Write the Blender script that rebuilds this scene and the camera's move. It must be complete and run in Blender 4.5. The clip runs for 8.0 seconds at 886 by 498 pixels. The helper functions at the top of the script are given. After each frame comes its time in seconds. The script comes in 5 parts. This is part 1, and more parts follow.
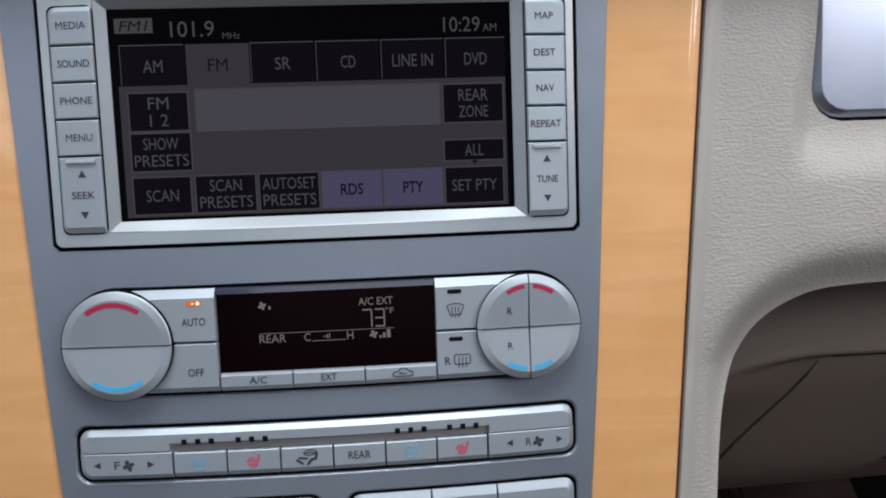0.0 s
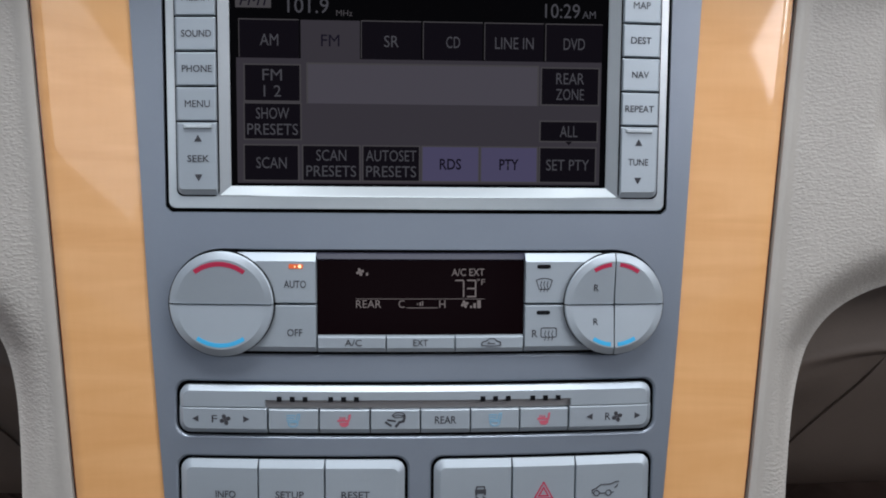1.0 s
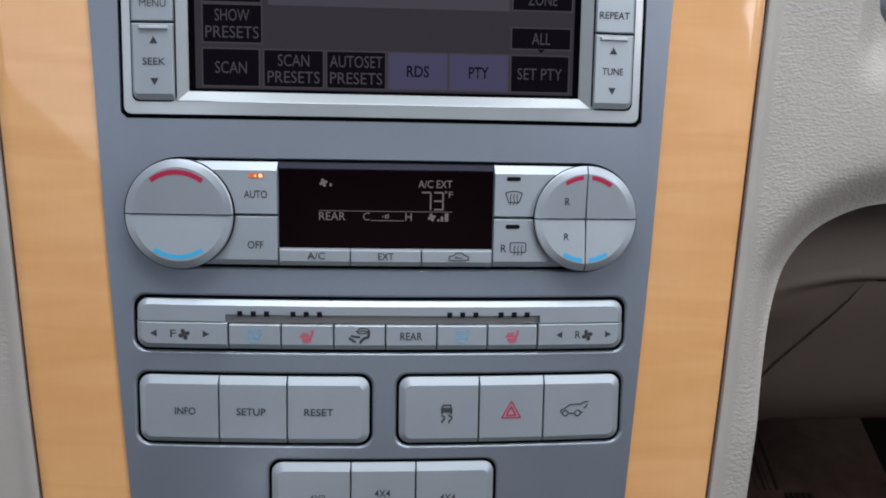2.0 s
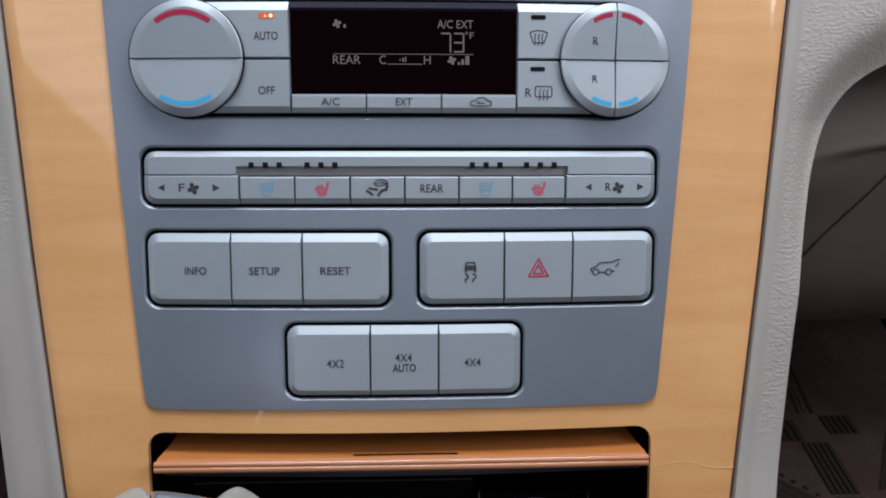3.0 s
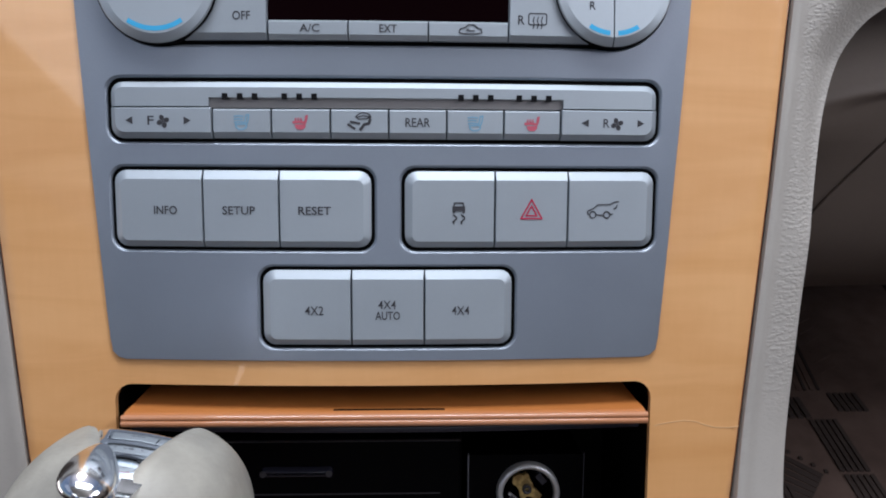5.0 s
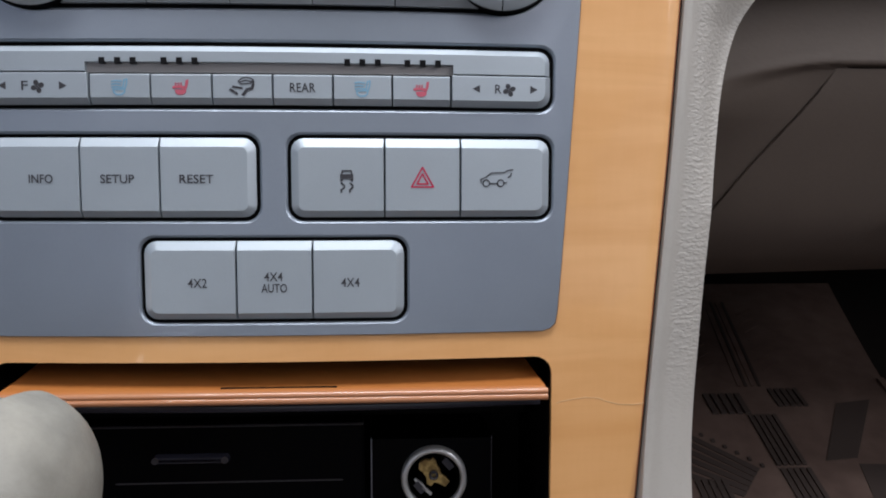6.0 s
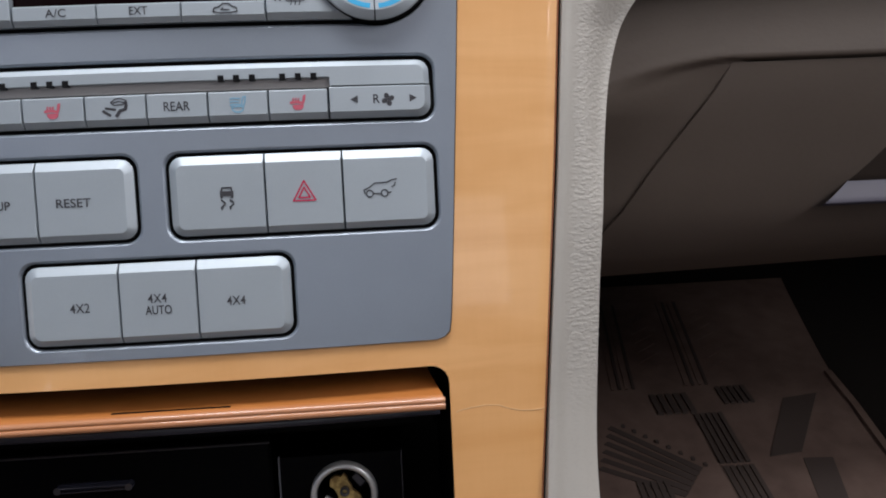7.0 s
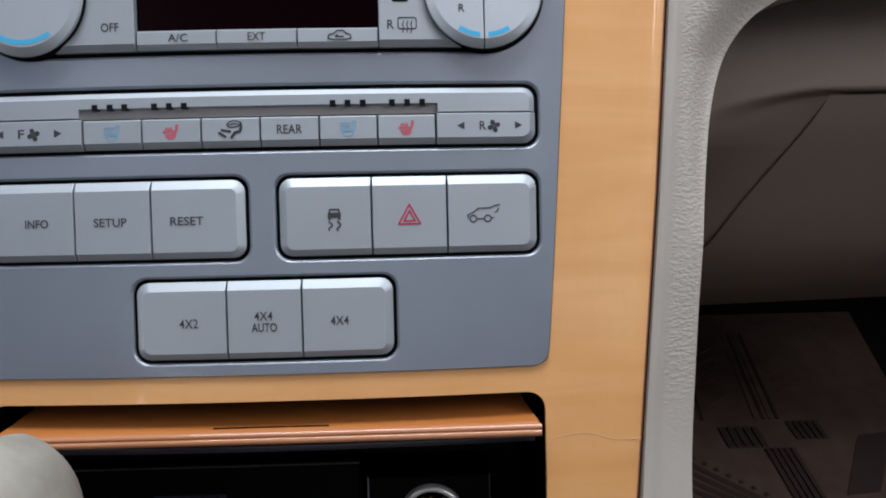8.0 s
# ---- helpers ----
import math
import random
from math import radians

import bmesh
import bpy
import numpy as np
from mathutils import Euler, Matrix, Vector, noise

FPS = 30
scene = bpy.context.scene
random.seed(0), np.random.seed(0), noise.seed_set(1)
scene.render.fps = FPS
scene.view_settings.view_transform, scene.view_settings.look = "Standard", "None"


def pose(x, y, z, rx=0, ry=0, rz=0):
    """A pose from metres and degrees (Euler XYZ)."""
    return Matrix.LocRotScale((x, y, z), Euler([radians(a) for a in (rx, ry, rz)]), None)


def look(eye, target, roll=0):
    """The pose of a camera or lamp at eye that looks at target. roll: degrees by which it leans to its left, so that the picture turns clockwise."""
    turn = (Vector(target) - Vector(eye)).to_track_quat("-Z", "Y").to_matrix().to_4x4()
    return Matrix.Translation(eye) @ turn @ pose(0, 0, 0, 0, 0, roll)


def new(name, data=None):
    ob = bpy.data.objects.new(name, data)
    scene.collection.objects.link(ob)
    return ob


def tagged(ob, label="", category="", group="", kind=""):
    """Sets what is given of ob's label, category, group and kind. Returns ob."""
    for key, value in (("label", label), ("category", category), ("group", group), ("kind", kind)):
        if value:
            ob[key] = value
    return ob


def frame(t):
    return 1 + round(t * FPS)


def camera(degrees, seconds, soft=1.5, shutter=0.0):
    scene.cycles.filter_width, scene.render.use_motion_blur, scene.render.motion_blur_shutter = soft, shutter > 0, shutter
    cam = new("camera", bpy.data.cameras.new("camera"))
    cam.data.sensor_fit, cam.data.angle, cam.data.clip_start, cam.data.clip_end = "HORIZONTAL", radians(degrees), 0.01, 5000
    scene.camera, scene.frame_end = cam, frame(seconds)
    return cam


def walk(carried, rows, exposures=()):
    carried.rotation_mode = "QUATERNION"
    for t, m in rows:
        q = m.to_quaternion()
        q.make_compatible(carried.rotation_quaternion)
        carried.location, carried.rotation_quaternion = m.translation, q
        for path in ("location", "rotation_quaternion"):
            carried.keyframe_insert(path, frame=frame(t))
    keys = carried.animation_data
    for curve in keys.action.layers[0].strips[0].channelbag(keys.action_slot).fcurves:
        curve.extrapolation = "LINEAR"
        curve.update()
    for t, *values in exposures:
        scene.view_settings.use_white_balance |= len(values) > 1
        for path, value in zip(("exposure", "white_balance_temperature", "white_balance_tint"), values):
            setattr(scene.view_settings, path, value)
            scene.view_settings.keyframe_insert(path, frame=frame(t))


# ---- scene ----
cam = camera(60.0, 8.0, soft=1.9)
# The stack's own frame: x right, y into the dashboard, z up its face; its face leans back by LEAN degrees.
LEAN, HEIGHT = 22.0, 0.19
STACK = pose(0, 0, HEIGHT, -LEAN)
PATH = [
    (0, 0.0256, -0.2864, 0.6435, 84.67, 2.03, -4.10),
    (0.2, 0.0145, -0.2897, 0.6362, 83.80, 1.17, -3.37),
    (0.5, 0.0005, -0.2962, 0.6300, 85.44, -0.03, -2.95),
    (0.7, -0.0039, -0.2987, 0.6303, 85.60, -0.68, -2.35),
    (1, -0.0050, -0.2979, 0.6303, 85.61, -0.39, -2.71),
    (1.2, -0.0056, -0.2982, 0.6338, 85.09, -0.25, -2.85),
    (2.3, 0.0078, -0.2877, 0.5838, 83.39, -1.31, -3.12),
    (2.5, 0.0034, -0.2861, 0.5665, 84.06, -1.21, -2.53),
    (2.7, 0.0028, -0.2842, 0.5568, 83.51, -0.87, -2.37),
    (3, 0.0034, -0.2815, 0.5502, 83.41, 0.02, -2.31),
    (3.2, 0.0070, -0.2714, 0.5377, 82.70, 0.39, -2.01),
    (3.5, 0.0099, -0.2694, 0.5321, 83.10, 1.00, -1.69),
    (3.7, 0.0095, -0.2682, 0.5313, 82.72, 0.63, -1.23),
    (4, 0.0072, -0.2698, 0.5317, 83.11, 0.73, -1.69),
    (4.2, 0.0079, -0.2688, 0.5305, 83.32, 0.60, -1.59),
    (4.5, 0.0048, -0.2682, 0.5300, 83.26, -0.10, -1.42),
    (4.7, 0.0055, -0.2674, 0.5286, 83.35, -0.12, -1.57),
    (5.8, 0.0339, -0.2602, 0.5157, 83.53, -0.85, -3.50),
    (6, 0.0421, -0.2614, 0.5079, 85.27, -0.05, -3.30),
    (6.2, 0.0538, -0.2624, 0.5071, 85.51, 1.12, -4.16),
    (6.5, 0.0701, -0.2609, 0.5066, 85.45, 1.88, -3.70),
    (6.7, 0.0736, -0.2607, 0.5060, 85.35, 1.72, -3.85),
    (7, 0.0790, -0.2614, 0.5059, 86.23, 2.67, -3.87),
    (7.2, 0.0740, -0.2620, 0.5070, 86.59, 3.33, -4.32),
    (7.5, 0.0590, -0.2599, 0.5055, 87.41, 2.19, -1.97),
    (7.7, 0.0560, -0.2606, 0.5063, 87.91, 1.41, -1.72),
    (8, 0.0556, -0.2624, 0.5079, 87.95, 1.29, -1.30),
]
walk(cam, [(t, STACK @ pose(x, y, z - 0.475, rx, ry, rz)) for t, x, y, z, rx, ry, rz in PATH], exposures=[(0.0, 0.0, 6400, 12), (2.5, -0.05, 6350, 13), (4.5, 0.03, 6200, 15), (6.0, 0.05, 6500, 14), (7.0, 0.06, 6700, 14), (8.0, 0.04, 6550, 14)])

# ---- daylight through the car's windows ----
world = bpy.data.worlds.new("sky")
scene.world = world
world.use_nodes = True
wn = world.node_tree.nodes
sky = wn.new("ShaderNodeTexSky")
sky.sky_type = "NISHITA"
sky.sun_disc = False
sky.sun_elevation, sky.sun_rotation = radians(52), radians(-17)
wn["Background"].inputs["Strength"].default_value = 0.07
world.node_tree.links.new(sky.outputs["Color"], wn["Background"].inputs["Color"])
sun = new("sun", bpy.data.lights.new("sun", "SUN"))
sun.data.energy, sun.data.angle, sun.data.color = 1.2, radians(12), (1.0, 0.95, 0.88)
sun.matrix_world = look((-0.5, 1.6, 2.2), (0, 0, 0))


def window_light(name, eye, target, w, h, power, colour, roll_=0):
    ob = new(name, bpy.data.lights.new(name, "AREA"))
    ob.data.shape, ob.data.size, ob.data.size_y = "RECTANGLE", w, h
    ob.data.energy, ob.data.color = power, colour
    ob.matrix_world = look(eye, target, roll_)
    return ob


window_light("windscreen_light", (0.0, 0.05, 1.345), (0, -0.05, 0.2), 0.80, 0.30, 14.2, (0.93, 0.97, 1.0))
window_light("side_window_light", (0.835, -0.893, 1.130), (0, -0.893, 1.087), 0.43, 0.165, 2.2, (1.0, 0.92, 0.94), 13)
window_light("side_window_light", (-0.835, -0.30, 0.91), (0, -0.20, 0.40), 0.60, 0.34, 0.15, (0.95, 0.98, 1.0))
window_light("side_window_light", (0.835, -0.33, 0.92), (0, -0.28, 0.72), 0.42, 0.30, 4.9, (0.95, 0.98, 1.0))
window_light("side_window_light", (-0.84, -1.38, 1.125), (0, -1.38, 1.00), 0.72, 0.34, 1.9, (0.97, 0.98, 1.0))
window_light("rear_window_light", (0.0, -2.15, 0.90), (0, 0, 0.3), 1.1, 0.36, 1.6, (0.95, 0.98, 1.0))
window_light("open_door_light", (-0.84, 0.02, 0.12), (-0.28, 0.14, 0.14), 0.50, 0.16, 0.8, (1.0, 0.90, 0.87))


# ---- materials ----
def material(name, colour, rough=0.5, metal=0.0, coat=0.0, coat_rough=0.05, spec=0.5):
    m = bpy.data.materials.new(name)
    m.use_nodes = True
    b = m.node_tree.nodes["Principled BSDF"]
    b.inputs["Base Color"].default_value = (*colour, 1)
    b.inputs["Roughness"].default_value = rough
    b.inputs["Metallic"].default_value = metal
    b.inputs["Coat Weight"].default_value = coat
    b.inputs["Coat Roughness"].default_value = coat_rough
    b.inputs["Specular IOR Level"].default_value = spec
    return m


def node(m, kind, **inputs):
    n = m.node_tree.nodes.new(kind)
    for key, value in inputs.items():
        n.inputs[key.replace("_", " ")].default_value = value
    return n


def link(m, a, b):
    m.node_tree.links.new(a, b)


def coords(m, scale=(1, 1, 1), turn=(0, 0, 0)):
    tc = m.node_tree.nodes.new("ShaderNodeTexCoord")
    mp = m.node_tree.nodes.new("ShaderNodeMapping")
    mp.inputs["Scale"].default_value = scale
    mp.inputs["Rotation"].default_value = turn
    link(m, tc.outputs["Object"], mp.inputs["Vector"])
    return mp.outputs["Vector"]


def noise_node(m, vec, scale, detail=4.0, rough=0.55, distort=0.0):
    n = node(m, "ShaderNodeTexNoise", Scale=scale, Detail=detail, Roughness=rough, Distortion=distort)
    link(m, vec, n.inputs["Vector"])
    return n.outputs["Fac"]


def ramp(m, fac, stops):
    r = m.node_tree.nodes.new("ShaderNodeValToRGB")
    els = r.color_ramp.elements
    while len(els) < len(stops):
        els.new(0.5)
    for e, (p, c) in zip(els, stops):
        e.position, e.color = p, (*c, 1)
    link(m, fac, r.inputs["Fac"])
    return r.outputs["Color"]


def mix(m, fac, a, b, blend="MIX"):
    n = m.node_tree.nodes.new("ShaderNodeMix")
    n.data_type, n.blend_type = "RGBA", blend
    for key, v in ((0, fac), (6, a), (7, b)):
        if isinstance(v, (int, float, tuple)):
            n.inputs[key].default_value = v if key == 0 else (*v, 1)
        else:
            link(m, v, n.inputs[key])
    return n.outputs[2]


def bump(m, height, strength, distance, normal=None):
    n = node(m, "ShaderNodeBump", Strength=strength, Distance=distance)
    link(m, height, n.inputs["Height"])
    if normal:
        link(m, normal, n.inputs["Normal"])
    link(m, n.outputs["Normal"], m.node_tree.nodes["Principled BSDF"].inputs["Normal"])
    return n.outputs["Normal"]


def bsdf(m):
    return m.node_tree.nodes["Principled BSDF"].inputs


def rough_var(m, fac, low, high):
    r = node(m, "ShaderNodeMapRange", To_Min=low, To_Max=high)
    link(m, fac, r.inputs["Value"])
    link(m, r.outputs["Result"], bsdf(m)["Roughness"])


def silver_paint(name, colour, rough, metal):
    m = material(name, colour, rough, metal, coat=0.15, coat_rough=0.35)
    v = coords(m)
    flake = noise_node(m, v, 5200, 2)
    cloud = noise_node(m, v, 38, 4)
    c = mix(m, 0.5, ramp(m, flake, [(0.3, tuple(x * 0.86 for x in colour)), (0.7, tuple(min(1, x * 1.12) for x in colour))]), colour)
    c = mix(m, 0.35, c, ramp(m, cloud, [(0.35, tuple(x * 0.93 for x in colour)), (0.65, tuple(min(1, x * 1.05) for x in colour))]))
    link(m, c, bsdf(m)["Base Color"])
    rough_var(m, cloud, rough - 0.04, rough + 0.05)
    bump(m, flake, 0.05, 0.0001)
    return m


PLATE = silver_paint("satin_grey_silver_paint", (0.300, 0.342, 0.402), 0.40, 0.6)
BUTTON = silver_paint("pale_silver_button_paint", (0.412, 0.464, 0.508), 0.52, 0.5)
BEZEL = silver_paint("bright_silver_bezel_paint", (0.55, 0.60, 0.62), 0.30, 0.65)
# two darker tones of the bezel: shade on the screen's surround put into the colour
SURROUND = silver_paint("shaded_surround_side_paint", (0.31, 0.34, 0.36), 0.42, 0.4)
DIMMED_SLOPE = silver_paint("dimmed_surround_slope_paint", (0.34, 0.375, 0.39), 0.5, 0.4)
RECESS = silver_paint("dull_silver_recess_paint", (0.30, 0.29, 0.29), 0.5, 0.4)
BLACK = material("matt_black_plastic", (0.0016, 0.0015, 0.0016), 0.6, spec=0.06)
GLOSS_BLACK = material("gloss_black_plastic", (0.0012, 0.0012, 0.0018), 0.34, spec=0.06)
RAIL = material("satin_black_rail", (0.022, 0.021, 0.030), 0.30, spec=0.5)
# lighter grey that paints faint highlights on the black drawer
GLINT = material("painted_glint_grey", (0.045, 0.042, 0.048), 0.3)
INK = material("charcoal_legend_ink", (0.055, 0.055, 0.062), 0.7, spec=0.15)
RED_INK = material("red_legend_ink", (0.50, 0.035, 0.085), 0.65, spec=0.12)
BLUE_INK = material("blue_legend_ink", (0.06, 0.40, 0.68), 0.65, spec=0.12)
SEAT_RED = material("faded_red_symbol_ink", (0.52, 0.12, 0.165), 0.65, spec=0.12)
SEAT_BLUE = material("faded_blue_symbol_ink", (0.22, 0.41, 0.55), 0.65, spec=0.12)
LED_OFF = material("dark_indicator_lens", (0.004, 0.004, 0.005), 0.4, spec=0.2)
PULL = material("dark_gloss_pull", (0.030, 0.031, 0.046), 0.22, spec=0.55)
SMOKED = material("smoked_chrome", (0.10, 0.10, 0.12), 0.25, 0.6)
CHROME = material("polished_chrome", (0.86, 0.87, 0.88), 0.05, 1.0)
SATIN_CHROME = material("satin_chrome", (0.86, 0.87, 0.88), 0.15, 1.0)
BRUSHED = material("dull_nickel_ring", (0.60, 0.61, 0.62), 0.36, 0.6)
BRASS = material("worn_brass_contact", (0.55, 0.38, 0.12), 0.42, 0.4)
vb = coords(BRASS)
link(BRASS, ramp(BRASS, noise_node(BRASS, vb, 420, 3), [(0.35, (0.24, 0.15, 0.05)), (0.65, (0.66, 0.48, 0.18))]), bsdf(BRASS)["Base Color"])
vb = coords(BLACK)
bump(BLACK, noise_node(BLACK, vb, 1800, 2), 0.12, 0.0003)


def glow(name, colour, strength):
    m = material(name, tuple(0.05 * c for c in colour), 0.20, spec=0.03)
    bsdf(m)["Emission Color"].default_value = (*colour, 1)
    bsdf(m)["Emission Strength"].default_value = strength
    return m


AMBER = glow("lit_amber_indicator", (0.75, 0.15, 0.05), 0.9)
AMBER_HOT = glow("glowing_amber_core", (1.0, 0.66, 0.36), 1.7)
SCREEN_BLACK = glow("screen_black", (0.0015, 0.0015, 0.002), 1.0)
SCREEN_TILE = glow("screen_dark_tile", (0.0045, 0.0037, 0.0059), 1.0)
SCREEN_BODY = glow("screen_grey_panel", (0.0330, 0.0298, 0.0367), 1.0)
SCREEN_PANEL = glow("screen_pale_panel", (0.0545, 0.0505, 0.0624), 1.0)
SCREEN_LILAC = glow("screen_lilac_tile", (0.0561, 0.051, 0.0978), 1.0)
SCREEN_LINE = glow("screen_grey_line", (0.0495, 0.0468, 0.0504), 1.0)
SCREEN_TEXT = glow("screen_pale_text", (0.050, 0.050, 0.058), 1.0)
SCREEN_INK = glow("screen_dark_text", (0.006, 0.005, 0.011), 1.0)
LCD_BACK = glow("climate_display_maroon", (0.0030, 0.0007, 0.0013), 1.0)
LCD_TEXT = glow("climate_display_pale_text", (0.14, 0.122, 0.122), 1.0)
LCD_LIP = material("climate_display_bevelled_edge", (0.05, 0.05, 0.075), 0.16, coat=0.6)

# honey maple veneer under a clear lacquer
def maple(name, tint):
    m = material(name, (0.74, 0.42, 0.17), 0.42, coat=0.85, coat_rough=0.05)
    t = lambda r, g, b: (r * tint[0], g * tint[1], b * tint[2])
    v = coords(m)
    grain = noise_node(m, coords(m, (1, 1, 0.14)), 420, 5, 0.6)
    curl = noise_node(m, coords(m, (0.14, 1, 1)), 80, 4, 0.5, 0.9)
    blot = noise_node(m, v, 17, 3)
    base = ramp(m, blot, [(0.3, t(0.79, 0.398, 0.142)), (0.7, t(0.87, 0.462, 0.186))])
    base = mix(m, 0.27, base, ramp(m, curl, [(0.35, t(0.58, 0.275, 0.095)), (0.65, t(0.88, 0.535, 0.265))]))
    base = mix(m, 0.035, base, ramp(m, grain, [(0.4, t(0.56, 0.28, 0.105)), (0.6, t(0.82, 0.49, 0.24))]))
    link(m, base, bsdf(m)["Base Color"])
    return m


WOOD = maple("honey_maple_lacquer", (1.0, 1.0, 1.0))
# the same maple tinted down, with the bin's shade in its colour
WOOD_FLAP = maple("shaded_reddish_maple_lacquer", (0.58, 0.39, 0.24))
WOOD_EDGE = material("russet_lacquered_wood_edge", (0.42, 0.16, 0.075), 0.4, coat=0.9, coat_rough=0.07)
FLAP_LIP = material("rosy_lacquered_flap_lip", (0.50, 0.215, 0.10), 0.35, coat=1.0, coat_rough=0.05)
WOOD_CRACK = material("pale_split_in_veneer", (0.80, 0.52, 0.27), 0.5)


def math_node(m, operation, *values):
    n = node(m, "ShaderNodeMath")
    n.operation = operation
    for slot, value in zip(n.inputs, values):
        if isinstance(value, (int, float)):
            slot.default_value = value
        else:
            link(m, value, slot)
    return n.outputs[0]


def vinyl(name, colour, depth, rough=0.52, size=1.0, smooth_below=None, stain=(0.94, 1.05), stain_size=22, bead=False):
    m = material(name, colour, rough, spec=0.4)
    # low pebbles, broader than high, with finer wrinkles between them
    v1 = coords(m, (0.56, 0.7, 1.0))
    wr = noise_node(m, v1, 820 * size, 3, 0.45, 0.5)
    warp = node(m, "ShaderNodeTexNoise", Scale=420 * size, Detail=2.0)
    link(m, v1, warp.inputs["Vector"])
    bent = node(m, "ShaderNodeVectorMath")
    bent.operation = "MULTIPLY_ADD"
    link(m, warp.outputs["Color"], bent.inputs[0])
    bent.inputs[1].default_value = (0.0016 / size,) * 3
    link(m, v1, bent.inputs[2])
    cell = node(m, "ShaderNodeTexVoronoi", Scale=590 * size)
    cell.feature = "SMOOTH_F1"
    cell.inputs["Smoothness"].default_value = 0.35
    link(m, bent.outputs[0], cell.inputs["Vector"])
    pebble = ramp(m, cell.outputs["Distance"], [(0.10, (1, 1, 1)), (0.38, (0.72, 0.72, 0.72)), (0.62, (0, 0, 0))])
    fine = noise_node(m, coords(m, (0.6, 0.6, 1.0)), 1500 * size, 2, 0.5, 0.4)
    crease = mix(m, 0.38, pebble, wr)
    height = mix(m, 0.16, crease, fine)
    if smooth_below is not None:
        # the grain runs out into smooth moulding towards the foot
        tc = m.node_tree.nodes.new("ShaderNodeTexCoord")
        sep = m.node_tree.nodes.new("ShaderNodeSeparateXYZ")
        link(m, tc.outputs["Object"], sep.inputs[0])
        fade = node(m, "ShaderNodeMapRange", From_Min=smooth_below - 0.03, From_Max=smooth_below + 0.01)
        link(m, sep.outputs["Z"], fade.inputs["Value"])
        height = mix(m, fade.outputs["Result"], (0.6, 0.6, 0.6), height)
    if bead:
        # the slim bead along the wood is moulded smooth
        tc = m.node_tree.nodes.new("ShaderNodeTexCoord")
        sep = m.node_tree.nodes.new("ShaderNodeSeparateXYZ")
        link(m, tc.outputs["Object"], sep.inputs[0])
        side = math_node(m, "ABSOLUTE", sep.outputs["X"])
        across = math_node(m, "SUBTRACT", side, math_node(m, "MULTIPLY_ADD", sep.outputs["Z"], 0.067, 0.1349))
        fade = node(m, "ShaderNodeMapRange", From_Min=0.0035, From_Max=0.0070)
        link(m, across, fade.inputs["Value"])
        height = mix(m, fade.outputs["Result"], (0.7, 0.7, 0.7), height)
    bump(m, height, 0.7, depth)
    dirt = noise_node(m, coords(m), stain_size, 4)
    c = ramp(m, dirt, [(0.3, tuple(x * stain[0] for x in colour)), (0.7, tuple(x * stain[1] for x in colour))])
    c = mix(m, 0.10, c, mix(m, 1.0, c, ramp(m, wr, [(0.34, (0.70, 0.68, 0.66)), (0.46, (1, 1, 1))]), "MULTIPLY"))
    link(m, c, bsdf(m)["Base Color"])
    rough_var(m, fine, rough - 0.06, rough + 0.08)
    return m


VINYL = vinyl("stone_grained_vinyl", (0.425, 0.40, 0.365), 0.00031, 0.47, 1.55, -0.03, bead=True)
VINYL_DRIVER = vinyl("stone_grained_vinyl_smooth_foot", (0.425, 0.40, 0.365), 0.00031, 0.47, 1.55, 0.055, bead=True)
TAUPE = vinyl("taupe_moulded_plastic", (0.142, 0.112, 0.093), 0.00004, 0.6)
LEATHER = vinyl("grey_green_knob_leather", (0.33, 0.32, 0.28), 0.00008, 0.45, 1.6, None, (0.70, 1.10), 60)
CARPET = material("dark_brown_carpet", (0.035, 0.029, 0.026), 0.95, spec=0.1)
v = coords(CARPET)
link(CARPET, ramp(CARPET, noise_node(CARPET, v, 900, 3), [(0.3, (0.005, 0.004, 0.0035)), (0.7, (0.015, 0.012, 0.0105))]), bsdf(CARPET)["Base Color"])
bump(CARPET, noise_node(CARPET, v, 1500, 2), 0.7, 0.002)
MAT = material("brown_ribbed_rubber_mat", (0.056, 0.045, 0.040), 0.75, spec=0.25)
v = coords(MAT)
link(MAT, ramp(MAT, noise_node(MAT, v, 60, 5), [(0.3, (0.078, 0.049, 0.040)), (0.7, (0.116, 0.077, 0.063))]), bsdf(MAT)["Base Color"])
bump(MAT, noise_node(MAT, v, 1400, 2), 0.3, 0.0006)
MAT_DARK = material("dark_brown_rubber_rib", (0.032, 0.020, 0.016), 0.8)
CLOTH = material("grey_headliner_cloth", (0.50, 0.49, 0.47), 0.95)
v = coords(CLOTH)
bump(CLOTH, noise_node(CLOTH, v, 900, 2), 0.3, 0.001)
link(CLOTH, ramp(CLOTH, noise_node(CLOTH, v, 8, 3), [(0.3, (0.46, 0.45, 0.43)), (0.7, (0.53, 0.52, 0.50))]), bsdf(CLOTH)["Base Color"])
SILVER_TRIM = silver_paint("blue_grey_metallic_trim", (0.36, 0.39, 0.46), 0.30, 0.75)
LATCH = silver_paint("dull_metallic_latch_paint", (0.075, 0.070, 0.098), 0.55, 0.2)
RECESS_BROWN = material("dark_brown_recess_shade", (0.05, 0.038, 0.032), 0.8, spec=0.1)


# ---- building helpers: all numbers in millimetres in the stack's frame ----
BASE = {}
CROWN = 0.0005


def thing(name, base, label, category, group="", kind=""):
    ob = new(name)
    ob.empty_display_size = 0.01
    ob.matrix_world = STACK @ Matrix.Translation(Vector(base) * 0.001)
    BASE[ob.name] = Vector(base)
    return tagged(ob, label, category, group, kind)


